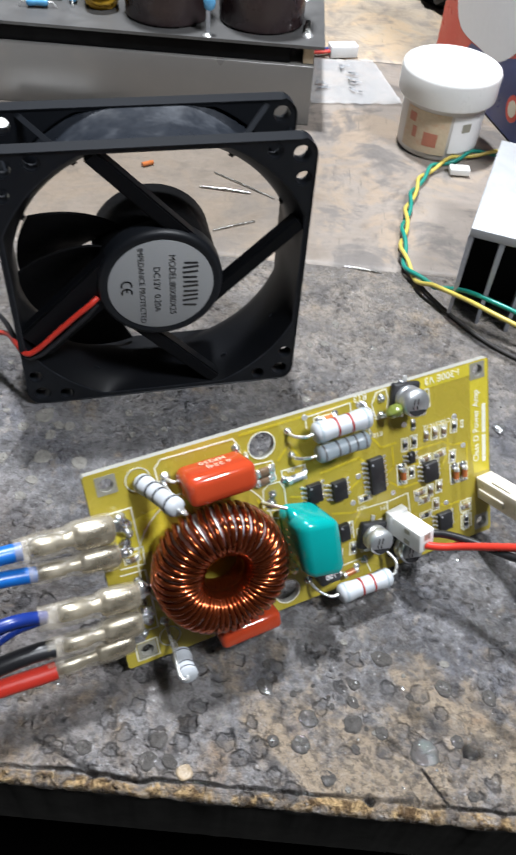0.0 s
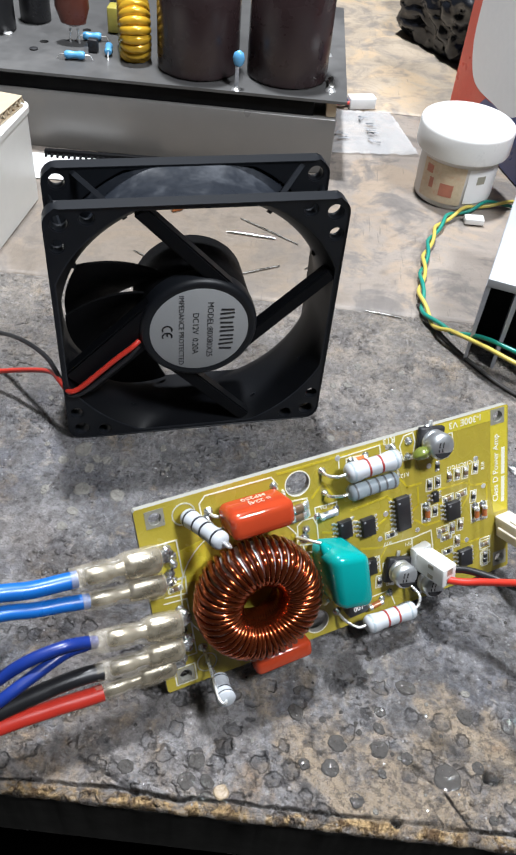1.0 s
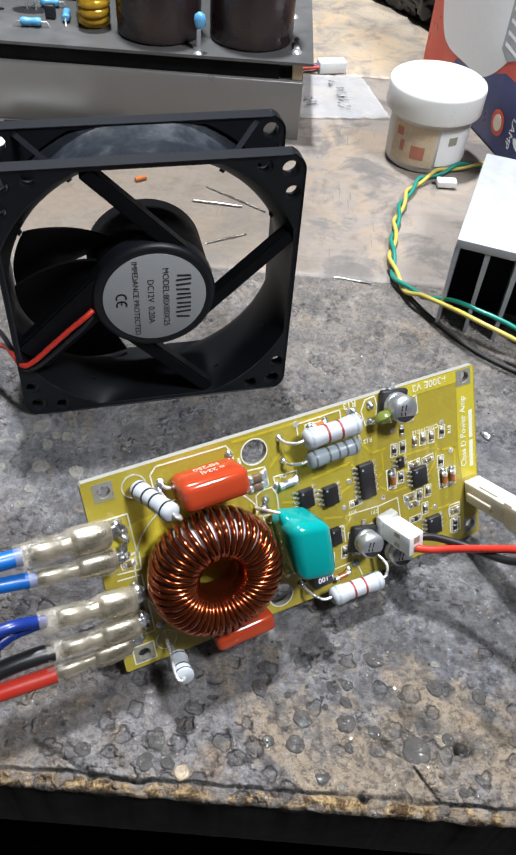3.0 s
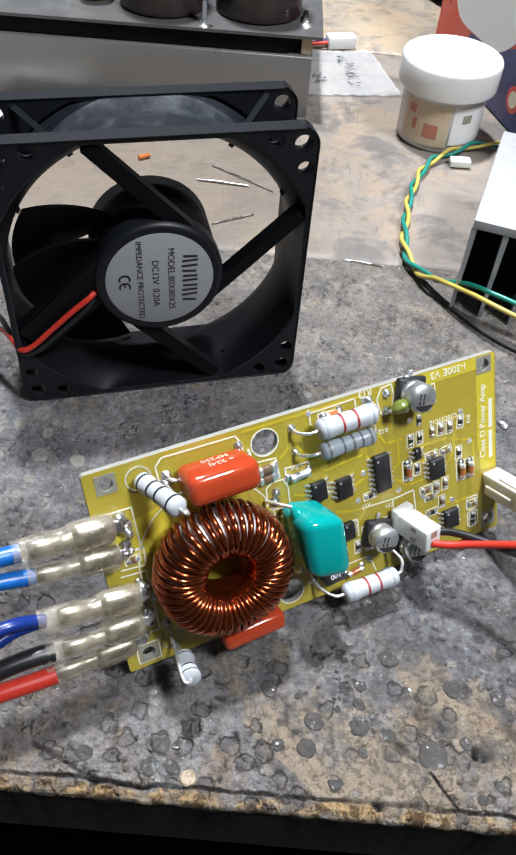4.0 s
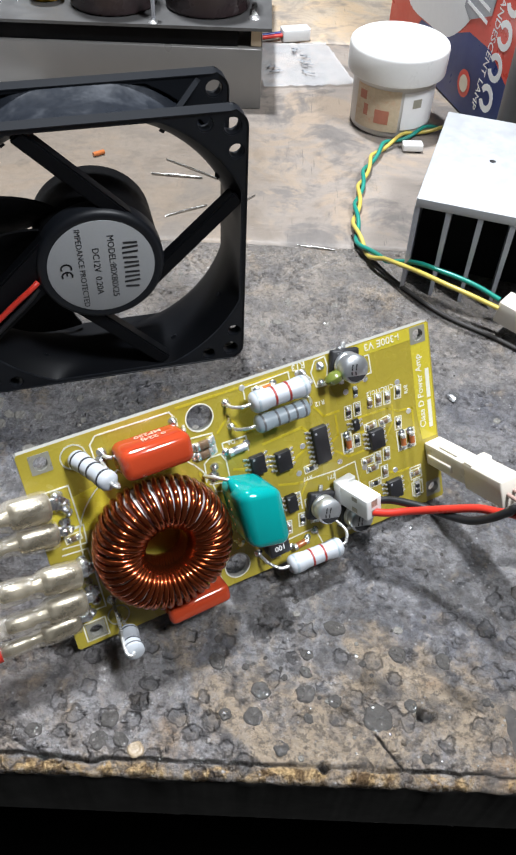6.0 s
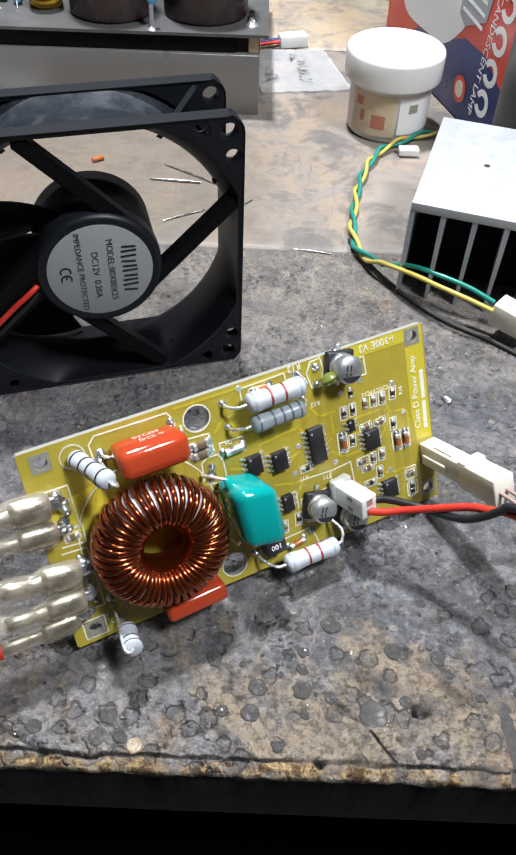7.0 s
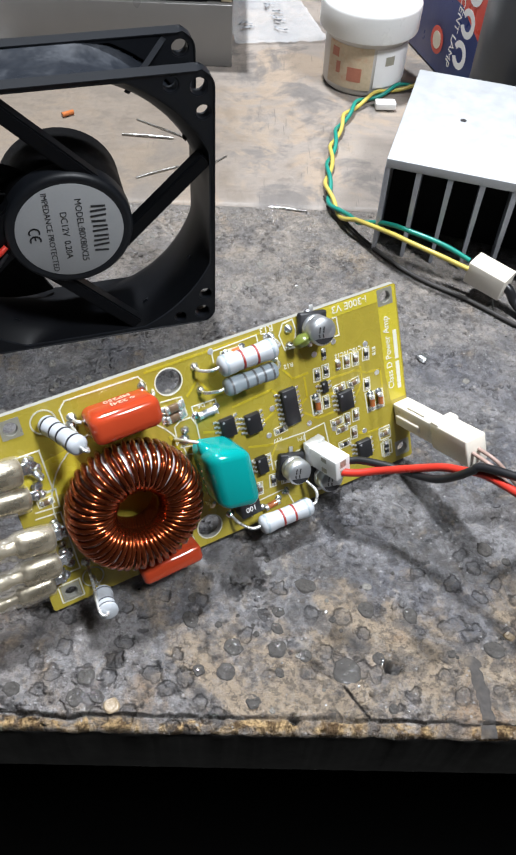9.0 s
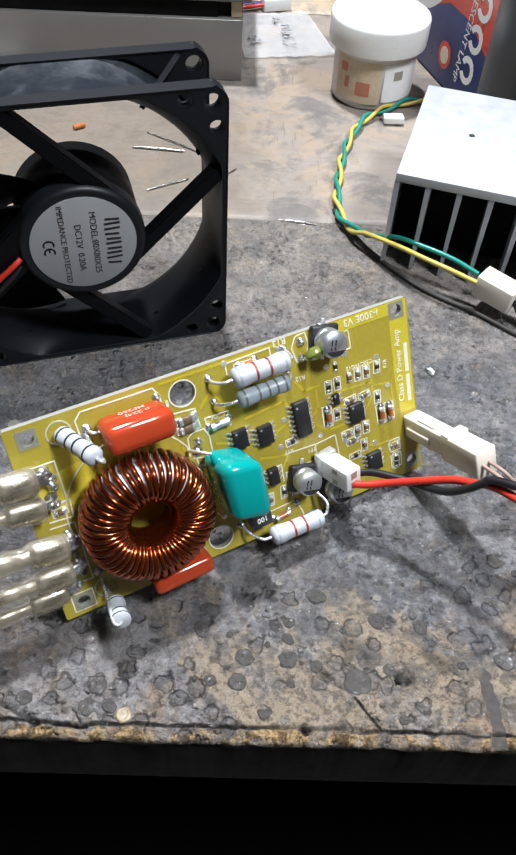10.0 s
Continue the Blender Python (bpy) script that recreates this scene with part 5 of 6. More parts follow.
RB, KB, GB, SB = band_red, band_black, resistor_slate, band_slate
resistor((-1.3, 20.2, 5.0), (12.9, 20.3, 5.0), 2.45, resistor_grey, ((0.10, GB), (0.38, RB), (0.62, RB), (0.88, GB)),
         ([(-1.1, 20.2, 5.0), (-3.0, 20.0, 4.8), (-4.8, 20.0, 2.8), (-5.0, 20.2, 0)], [(12.6, 20.3, 5), (14.0, 20.2, 4.4), (14.4, 20.6, 2), (14.2, 21.0, 0)]), "pale grey power resistor with red bands")
resistor((-0.9, 14.8, 4.6), (12.3, 15.0, 4.6), 2.1, resistor_slate, ((0.12, SB), (0.38, SB), (0.56, SB), (0.72, SB), (0.88, SB)),
         ([(-0.6, 14.8, 4.6), (-2.4, 14.6, 4.4), (-4.6, 14.4, 2.4), (-4.8, 14.4, 0)], [(12.0, 15.0, 4.6), (13.2, 15.0, 4), (14.2, 15.2, 2), (14.2, 15.6, 0)]), "slate grey power resistor with dark bands")
resistor((-39.0, 19.8, 1.2), (-35.5, 18.3, 14.6), 2.1, resistor_grey, ((0.14, KB), (0.36, KB), (0.56, KB), (0.86, KB)),
         ([(-35.5, 18.3, 14.4), (-35.2, 18.0, 15.8), (-34.4, 17.3, 15.4), (-34.2, 17.0, 12), (-34.0, 16.8, 0)],), "pale grey resistor standing on end with black bands")
resistor((-39.3, -19.6, 8.0), (-40.1, -20.0, 15.4), 2.2, resistor_grey, ((0.16, KB), (0.62, KB), (0.86, KB)),
         ([(-40.1, -20.0, 14.8), (-40.7, -19.8, 16.2), (-41.8, -19.0, 15.4), (-40.6, -17.4, 8), (-39.6, -16.0, 0)], [(-39.3, -19.6, 8.2), (-39.2, -19.8, 5), (-39.2, -20.4, 0)]), "pale grey resistor standing on end")
resistor((0.6, -22.2, 5.8), (14.9, -22.5, 5.8), 2.4, resistor_grey, ((0.10, GB), (0.40, RB), (0.62, RB), (0.86, GB)),
         ([(0.8, -22.2, 5.8), (-1.4, -22.2, 5.2), (-3.6, -20.6, 3), (-4.2, -19.4, 0)], [(14.7, -22.5, 5.8), (16.2, -22.0, 5.8), (17.0, -19.6, 5.0), (16.0, -17.6, 2.0), (15.6, -17.2, 0)]), "pale grey power resistor with red bands")


def can_cap(u, v, r, h, turn, marks=True):
    plinth = part("can_capacitor", box((0, 0, 0.9), (2 * r + 0.6, 2 * r + 0.6, 1.7), 0.5), chip_black, pcb, "small aluminium can capacitor on a black base")
    plinth.matrix_basis = at(u, v, 0.05, turn)
    part("can", lathe([(r - 0.3, 1.7), (r, 2.2), (r, 2.9), (r - 0.25, 3.2), (r, 3.5), (r, h - 0.5), (r - 0.5, h), (0.5, h + 0.02)], 32), can_metal, plinth)
    bm = bmesh.new()
    plate([(r * 0.84 * math.cos(radians(a)), r * 0.84 * math.sin(radians(a))) for a in range(120, 241, 12)], [], h + 0.03, h + 0.07, bm)
    part("polarity_mark", bm, ink_black, plinth, "", 0)
    bm = bmesh.new()
    for k, y in enumerate((1.2, 0.2)):
        strokes(bm, [[(-1.0, y), (-0.5, y + 0.1)], [(0.1, y), (0.3, y)], [(0.7, y), (1.2, y - 0.1)]], 0.32, h + 0.03, 0.05)
    tagged(part("printed_bar", bm, ink_black, plinth, "", 0), kind="stuff")
    for s in (-1, 1):
        part("terminal", box((s * (r + 0.8), 0, 0.3), (1.8, 1.0, 0.5), 0.1), tin, plinth)


can_cap(24.4, 20.4, 3.3, 6.6, 80)
can_cap(13.2, -12.6, 3.15, 6.0, 75)
can_cap(21.4, -18.3, 3.15, 6.0, 75)
disc = part("disc_capacitor", lathe([(0.6, -1.5), (1.9, -1.0), (2.4, 0), (1.9, 1.0), (0.6, 1.5)], 24), lens_green, pcb, "olive green ceramic disc capacitor")
disc.matrix_basis = at(20.3, 18.9, 3.4) @ pose(0, 0, 0, 65, 35, 0)
part("lead", tube([(0, -2.2, 0), (0, -4.2, 0.3)], 0.3, 8), tin, disc)


# ---- chips ----
def chip(u, v, w, l, pins, turn, h=1.5):
    """Small outline chip, its pins along both long sides (along v when turn is 0)."""
    ob = part("chip", box((0, 0, h / 2 + 0.15), (w, l, h), 0.18), chip_black, pcb, "black surface-mount chip")
    ob.matrix_basis = at(u, v, 0.05, turn)
    pin = None
    for s in (-1, 1):
        for k in range(pins):
            y = (k - (pins - 1) / 2) * 1.27
            m = pose(s * w / 2 * MM, y * MM, 0, 0, 0, 0 if s > 0 else 180)
            if pin is None:
                bm = bmesh.new()
                add_box(bm, (0.35, 0, 0.75), (0.5, 0.42, 0.2))
                add_box(bm, (0.6, 0, 0.45), (0.2, 0.42, 0.75))
                add_box(bm, (0.95, 0, 0.12), (0.8, 0.5, 0.22))
                pin = part("pin", bm, tin, ob, "", 0)
                pin.matrix_basis = m
            else:
                twin(pin, m, ob)
    part("pin_dot", lathe([(0.3, h + 0.15), (0.3, h + 0.17)], 10, pose(-w * 0.3 * MM, l * 0.36 * MM, 0)), print_grey, ob)
    return ob


chip(15.8, 2.8, 3.8, 9.2, 7, 2)
chip(5.8, 2.2, 3.6, 4.9, 4, 2)
chip(-0.5, 3.6, 3.4, 4.7, 4, 2)
chip(30.7, -1.1, 3.8, 5.0, 4, 2)
chip(34.3, -16.4, 3.8, 5.0, 4, 2)
chip(6.0, -9.3, 2.6, 4.4, 3, 2)
chip(25.7, 4.3, 1.5, 2.9, 2, 2, 1.1)
# coil block marked 100
coil = part("coil", box((0, 0, 2.2), (5.4, 4.6, 4.2), 0.6), chip_black, pcb, "black moulded coil")
coil.matrix_basis = at(-0.2, -17.4, 0.05, 3)
words("100", 1.9, pose(0, 0, 0.00434, 0, 0, 180), print_white, coil, 0.03)


def small_part(name, u, v, turn, l, w, h, body, label=""):
    bm = bmesh.new()
    add_box(bm, (0, 0, h / 2), (l * 0.56, w, h), 0.08, None, 1, 0)
    for s in (-1, 1):
        add_box(bm, (s * l * 0.40, 0, h / 2), (l * 0.26, w * 1.04, h * 1.08), 0.1, None, 1, 1)
        add_box(bm, (s * l * 0.60, 0, 0.10), (l * 0.36, w * 1.15, 0.2), 0.08, None, 1, 1)
    ob = part(name, bm, [body, tin], pcb, label)
    ob.matrix_basis = at(u, v, 0.03, turn)
    return ob


tiny_outline = bmesh.new()


def outline(u, v, a, l, w):
    strokes(tiny_outline, [[(-l, -w), (l, -w), (l, w), (-l, w), (-l, -w)]], 0.24, 0.0, 0.06, at(u, v, 0, a))


seed_res = small_part("chip_resistor", 26.9, 12.3, 88, 1.85, 1.05, 0.5, chip_black, "tiny black chip resistor")
for u, v, a in ((38.4, 8.5, 84), (24.4, 7.7, 86), (26.9, 7.8, 88), (25.8, -0.1, 88), (37.7, 0.4, 86), (41.4, -18.8, 90), (29.4, -13.3, 2), (12.7, -2.7, 4), (8.4, -15.2, 84), (41.3, -20.2, 90)):
    twin(seed_res, at(u, v, 0.03, a))
    outline(u, v, a, 1.7, 0.92)
seed_cap = small_part("chip_capacitor", 30.3, 8.3, 86, 1.85, 1.05, 0.7, chip_tan, "tiny tan chip capacitor")
for u, v, a in ((32.8, 8.3, 86), (35.3, 8.1, 86), (29.9, 2.3, 4), (34.0, 2.3, 8), (28.0, -6.4, 2), (30.9, -6.9, 86), (33.5, -6.6, 86), (29.1, -8.9, 2), (41.3, -14.9, 2), (32.4, -11.3, 88), (4.5, -15.9, 84), (-43.7, 2.0, 4), (11.6, -15.6, 84)):
    twin(seed_cap, at(u, v, 0.03, a))
    outline(u, v, a, 1.7, 0.92)
for u, v, a in ((-11.9, 12.7, 4), (-12.1, 10.5, 4)):
    small_part("chip_capacitor", u, v, a, 3.7, 1.7, 1.1, chip_tan, "tan chip capacitor")


tagged(part("silkscreen", tiny_outline, silk_white, base, "white printed outlines of the tiny parts", 0), kind="stuff")


def glass_diode(u, v, turn, l=3.4, r=0.75, body=glass_orange, label="orange glass diode with silver ends"):
    ob = part("glass_diode", tube([(-l * 0.34, 0, r + 0.1), (l * 0.34, 0, r + 0.1)], r * 0.92, 14), body, pcb, label)
    ob.matrix_basis = at(u, v, 0.03, turn)
    for s in (-1, 1):
        part("end_cap", tube([(s * l * 0.30, 0, r + 0.1), (s * l * 0.5, 0, r + 0.1)], r, 14), tin, ob)
        part("solder_joint", lathe([(1.0, 0), (0.8, 0.3), (0.2, 0.6)], 12, pose(s * l * 0.58 * MM, 0, 0)), solder, ob)
    return ob


glass_diode(4.8, 20.8, 4)
glass_diode(23.1, 0.3, 88)
glass_diode(38.2, -4.5, 88)
glass_diode(40.7, -4.7, 88)
glass_diode(6.6, -21.0, 8, 4.0, 0.85)
glass_diode(-4.6, 9.0, 4, 4.4, 0.95, fin_metal, "grey glass diode")

# solder mounds at pads
random.seed(8)
mounds = [(-44.2, 12.6), (-43.6, 10.2), (-43.2, 8.0), (-44.4, 6.0), (-43.8, 4.2), (-43.6, -3.6), (-42.4, -6.4), (-43.4, -9.4), (-42.8, -12.0), (-43.0, -14.6), (-44.6, -17.2), (-33.4, 18.4), (-17.4, 20.0), (-34.0, 16.8),
          (-5.0, 20.2), (14.2, 21.0), (-4.8, 14.4), (14.2, 15.6), (-4.2, -19.4), (15.6, -17.2), (18.8, 21.4), (18.4, 17.4), (-10.4, 6.4), (-11.0, 4.0), (24.2, 23.6), (-39.6, -16.0), (11.2, -19.6)]
for u, v in mounds:
    r = random.uniform(0.95, 1.5)
    bm = lathe([(r, 0.0), (r * 0.86, 0.35), (r * 0.5, 0.9), (r * 0.15, 1.25)], 14)
    for x in bm.verts:
        x.co += Vector((noise.noise(x.co * 900 + Vector((u, v, 0))), noise.noise(x.co * 900 + Vector((v, u, 4))), 0)) * 0.00022
    ob = part("solder_joint", bm, solder, base, "", 60)
    ob.matrix_basis = at(u, v, 0.02)


# ---- plug with red and black wires on the board ----
def build_plug():
    plug = part("wire_plug", box((0, 0, 6.6), (4.6, 5.6, 10.0), 0.3), white_plastic, pcb, "white two-pin plug with slots")
    plug.matrix_basis = at(19.6, -10.6, 0.1, 2) @ pose(0, 0, 0, 9, 11, 0)
    for dy in (-1.6, 1.4):
        part("slot", box((-2.3, dy, 7.4), (0.14, 1.2, 1.7)), pad_grey, plug)
    part("header", box((0.2, 0, 1.4), (5.2, 6.4, 2.4), 0.3), white_plastic, plug)
    for dy in (-1.4, 1.3):
        part("wire_entry", box((0, dy, 11.58), (1.9, 1.9, 0.1)), pad_grey, plug)
    inv = (BOARD @ plug.matrix_basis).inverted()

    def local(p):
        return inv @ (Vector(p) * MM) * 1000

    blackw = [(51.0, -76.4, 18.0), (52.3, -77.4, 19.0), (56.1, -79.2, 20.5), (60.9, -83.8, 22.5), (64.3, -88.0, 24.0), (67.5, -93.7, 28.0), (70.2, -96.9, 32.5), (72.2, -98.6, 36.0), (74.2, -100.1, 38.0), (84, -113, 44), (105, -122, 44), (135, -128, 30), (165, -130, 6), (200, -132, 0.9)]
    redw = [(49.2, -78.4, 17.4), (54.1, -81.4, 19.0), (58.5, -83.5, 21.0), (64.1, -87.8, 25.5), (69.1, -92.2, 30.0), (71.7, -96.2, 33.0), (74.5, -100.7, 36.0), (82, -116, 41), (105, -126, 41), (135, -132, 28), (165, -134, 6), (200, -136, 0.9)]
    part("wire", tube([local(p) for p in spline(redw)], 0.95, 12), wire_red, plug, "red insulated wire")
    part("wire", tube([local(p) for p in spline(blackw)], 0.95, 12), wire_black, plug, "black insulated wire")


build_plug()


def build_inline():
    """Ivory plug and socket pair standing off the board's right end."""
    hd = part("inline_connector", box((0, 0, 7.5), (4.8, 6.2, 15.0), 0.35), ivory_plastic, pcb, "ivory plug pushed onto a pin socket")
    hd.matrix_basis = at(47.2, -10.6, 0.0, 3)
    part("latch", box((-2.6, -0.6, 6.0), (0.8, 2.0, 9.0), 0.25), ivory_plastic, hd)
    part("latch", box((-0.6, 3.3, 8.6), (2.2, 0.8, 7.0), 0.25), ivory_plastic, hd)
    part("plug", box((0.2, -0.1, 21.8), (5.8, 7.2, 13.2), 0.4), ivory_plastic, hd)
    part("lip", box((0.5, 0.5, 17.0), (6.2, 6.9, 3.0), 0.3), ivory_plastic, hd)
    inv = (BOARD @ hd.matrix_basis).inverted()

    def local(p):
        return inv @ (Vector(p) * MM) * 1000

    tip = BOARD @ hd.matrix_basis @ Vector((0, 0, 0.028)) * 1000
    for k, (m, d) in enumerate(((wire_pale, (0.6, 0.8, 0)), (wire_pale, (-0.9, -0.8, 0)))):
        p = tip + Vector(d)
        run = [p, p + Vector((2.2, -6, 1.0)), p + Vector((8, -9, -6)), p + Vector((16, -8, -15)), p + Vector((30, -9, -25)), (140, -105 + 3 * k, 1.0), (190, -112 + 4 * k, 0.9)]
        part("wire", tube([local(q) for q in spline(run)], 0.48, 10), m, hd, "pale insulated wire")


build_inline()

# ---- spade leads on the board's left end ----


def spade(name, u, v, h, du, dv, dh, wire_runs, material, wr, label, wide=7.4):
    """Spade terminal in a clear sleeve, from the pad outwards; the wires go on from its tail."""
    thing = empty(name, BOARD @ at(u, v, h), label, "cable")
    d = Vector((du, dv, dh)).normalized()
    x = -d
    z = Vector((0.0, 0.0, 1.0))
    y = z.cross(x).normalized()
    z = x.cross(y)
    R = Matrix((x, y, z)).transposed().to_4x4()
    L = Vector((du, dv, dh)).length
    bm = bmesh.new()
    add_box(bm, (1.0, 0, -0.5), (2.4, wide * 0.36, 0.7), 0.2)
    part("tab", bm, solder, thing).matrix_basis = R

    def flat_tube(xs, rs, squash, wob, caps=True):
        bm = add_tube(bmesh.new(), [(q, 0, 0.0) for q in xs], rs, 26, False, caps)
        for q in bm.verts:
            q.co.z *= squash
            q.co += Vector((0, noise.noise(q.co * 260 + Vector((u, v, 0))), noise.noise(q.co * 260 + Vector((v, 3, u))))) * wob * MM
        return bm

    w = wide / 2
    part("receptacle", flat_tube([0.6, 0.2, -0.4, -6.6, -7.4, -7.8], [w * 0.5, w * 0.74, w * 0.84, w * 0.84, w * 0.74, w * 0.5], 0.66, 0.08), brass_tin, thing, "rolled tinned spade receptacle").matrix_basis = R
    part("crimp", flat_tube([-7.6, -9.0, -10.4, -10.8, -15.5, -16.2], [w * 0.50, w * 0.40, w * 0.44, w * 0.54, w * 0.54, w * 0.40], 0.8, 0.05), brass_tin, thing, "crimped metal barrel").matrix_basis = R
    xs = [0.4, 0.0, -1.5, -4, -6.8, -8.0, -9.3, -10.6, -12.5, -15, -L + 1.0, -L]
    rs = [w * k for k in (0.86, 0.98, 1.0, 1.0, 0.98, 0.90, 0.74, 0.72, 0.80, 0.80, 0.72, 0.72)]
    part("sleeve", flat_tube(xs, rs, 0.78, 0.34, False), sleeve_clear, thing, "clear yellowed plastic sleeve", 60).matrix_basis = R
    inv = (BOARD @ at(u, v, h)).inverted()
    for run in wire_runs:
        # points are on the board's frame
        pts = [inv @ (BOARD @ (Vector(p) * MM)) * 1000 for p in run]
        tail = R @ Vector(((1.6 - L) * MM, 0, 0)) * 1000
        part("wire", tube(spline([tail, *pts]), wr, 14), material, thing)
    return thing


spade("power_lead", -47.0, 12.4, 3.2, -19.0, 1.94, 0.93, [[(-67, 14.4, 4), (-74, 15.2, 4.4), (-82, 16.9, 4.6), (-95, 17, 6), (-115, 12, 6), (-140, 0, 4)]], wire_sky, 1.85, "bright blue wire in a clear-sleeved spade terminal", 7.4)
spade("power_lead", -47.0, 6.0, 3.2, -17.6, 2.5, 0.96, [[(-68, 9.2, 4), (-74, 10.4, 4.4), (-82, 12.4, 5), (-95, 12, 6), (-115, 6, 6), (-140, -5, 4)]], wire_sky, 1.65, "bright blue wire in a clear-sleeved spade terminal", 6.0)
spade("power_lead", -45.2, -4.2, 4.4, -20.0, 3.2, 0.87, [[(-66, -0.2, 5.6), (-70.5, 1.4, 7.0), (-78, 0.4, 6.4), (-86, -3.6, 4.4), (-100, -10, 4), (-130, -19, 2)], [(-66, -1.4, 4.8), (-70.5, -1.4, 5.4), (-78, -3.2, 7.0), (-86, -6.2, 7.6), (-100, -14, 4), (-130, -24, 2)]], wire_navy, 1.35, "twisted dark blue wires in a clear-sleeved spade terminal", 7.2)
spade("power_lead", -45.8, -10.6, 4.6, -19.4, 1.73, 0.86, [[(-67.5, -8.4, 5.4), (-75, -8.6, 5.4), (-87, -10.3, 5), (-100, -14, 3), (-130, -26, 2)]], wire_black, 1.9, "black wire in a clear-sleeved spade terminal", 6.6)
spade("power_lead", -48.2, -15.4, 4.0, -17.8, 0.52, 0.52, [[(-68, -14.9, 4.4), (-76, -14.6, 4.2), (-88, -14.7, 4), (-102, -18, 3), (-130, -29, 2)]], wire_red, 1.9, "red wire in a clear-sleeved spade terminal", 5.2)
# rough solder over the tabs
random.seed(17)
for u, v in ((-45.0, 13.4), (-44.2, 12.2), (-44.8, 11.0), (-43.8, 9.8), (-45.4, 12.6), (-44.6, 6.6), (-45.2, 5.4), (-43.6, -3.0), (-43.0, -4.4), (-42.6, -5.6), (-43.8, -9.6), (-43.2, -10.8), (-44.0, -12.0), (-45.6, -14.6), (-46.2, -15.8)):
    bm = bmesh.new()
    bmesh.ops.create_icosphere(bm, subdivisions=2, radius=1.0)
    for x in bm.verts:
        x.co *= (1 + 0.6 * noise.noise(x.co * 1.7 + Vector((u, v, 0)))) * random.uniform(0.95, 1.05) * 1.1 * MM
    part("solder_lump", bm, solder, base, "", 60).matrix_basis = at(u, v, random.uniform(0.8, 3.2))

# ---- loose wires and small things on the bench ----


def twisted(center, r, pitch, phase, n=14):
    P = spline(center, n)
    out, run, up = [], 0.0, Vector((0, 0, 1))
    for i, p in enumerate(P):
        d = (P[min(i + 1, len(P) - 1)] - P[max(i - 1, 0)]).normalized()
        if i:
            run += (P[i] - P[i - 1]).length
        side = d.cross(up).normalized()
        a = 2 * math.pi * run / pitch + phase
        out.append(p + side * math.cos(a) * r + up * math.sin(a) * r)
    return out


def build_pair():
    pair = empty("twisted_cable", pose(0.12, 0.0, 0.0), "twisted yellow and green wire pair with a white plug", "cable")
    o = Vector((120, 0, 0))
    mid = [Vector(p) - o for p in ((101.0, 24.5, 8.4), (96.5, 38.6, 4.0), (96.1, 48.7, 2.7), (99.5, 62.1, 2.5), (105.6, 76.5, 2.6), (113.0, 91.3, 2.6), (122.6, 105.8, 2.6), (133.3, 116.5, 2.6), (145.1, 122.0, 2.6), (159.0, 125.6, 2.6), (183.6, 121.2, 2.6))]
    for k, (m, ends) in enumerate(((wire_yellow, [(121.5, -8.2, 11.4), (114.7, -2.5, 13.1), (108.4, 5.7, 13.1), (103.5, 15.0, 11.9)]), (wire_green, [(123.8, -4.6, 11.7), (117.4, 2.5, 13.6), (110.5, 10.5, 13.8), (104.1, 18.7, 12.8)]))):
        tw = twisted(mid, 1.05, 27, math.pi * k + 0.6)
        run = spline([Vector(p) - o for p in ends] + [tw[6]], 6)[:-1] + tw[6:]
        part("wire", tube(run, 0.82, 12), m, pair, "yellow insulated wire" if k == 0 else "green insulated wire")
    pl = part("plug", box((0, 0, 0), (13.2, 7.6, 8.0), 0.4), ivory_plastic, pair, "white plug body")
    pl.matrix_basis = pose(8.2 * MM, -11.0 * MM, 9.4 * MM, 0, 4, -56)
    for dz in (-1.5, 1.5):
        part("slot", box((2.4, dz, -0.1), (2.4, 0.9, 8.1)), pad_grey, pl)
    part("wire", tube(spline([(0, 0, 0), (7, 0.5, -1), (14, 0, -5.5), (40, -6, -7.9), (70, -6, -8.0)]), 1.6, 10), wire_black, pl, "thick black wire")


build_pair()

cord = part("black_cord", tube(spline([(96.1, 55.1, 1.0), (96.6, 45.6, 0.9), (100.8, 26.2, 0.9), (109.9, 4.9, 0.9), (123.0, -11.7, 0.9), (132.6, -26.3, 0.9), (144.9, -42.3, 0.9), (170.6, -70.6, 0.9)]), 0.8, 10), cord_black)
tagged(cord, "thin black cord lying on the bench", "cord")


def needle(x0, y0, x1, y1, r=0.35):
    ob = part("wire_offcut", tube([(x0, y0, r + 0.05), ((x0 + x1) / 2, (y0 + y1) / 2, r + 0.35), (x1, y1, r + 0.05)], r, 8), steel)
    tagged(ob, "snipped bright metal component lead on the bench", "wire offcut", "snipped leads")


needle(30.4, 115.1, 49.9, 107.8, 0.45)
needle(38.4, 125.7, 58.8, 102.7, 0.3)
needle(30.2, 83.3, 47.4, 87.5, 0.35)
needle(74.1, 54.2, 86.7, 48.2, 0.3)
needle(131.2, -13.0, 126.9, -22.4, 0.25)
needle(-10.4, 104.4, -4.0, 97.0, 0.3)
needle(57.1, 84.3, 67.6, 90.9, 0.25)
bead = part("diode", tube([(9.1, 133.9, 1.1), (13.8, 135.5, 1.1)], 1.0, 12), glass_orange)
tagged(bead, "small orange glass diode lying on the bench", "diode")
chip_bit = part("white_scrap", box((0, 0, 1.3), (6.4, 3.6, 2.2), 0.3), white_plastic)
chip_bit.matrix_basis = stand(143.6, 113.0, 0.4, -14.0, 1.35)
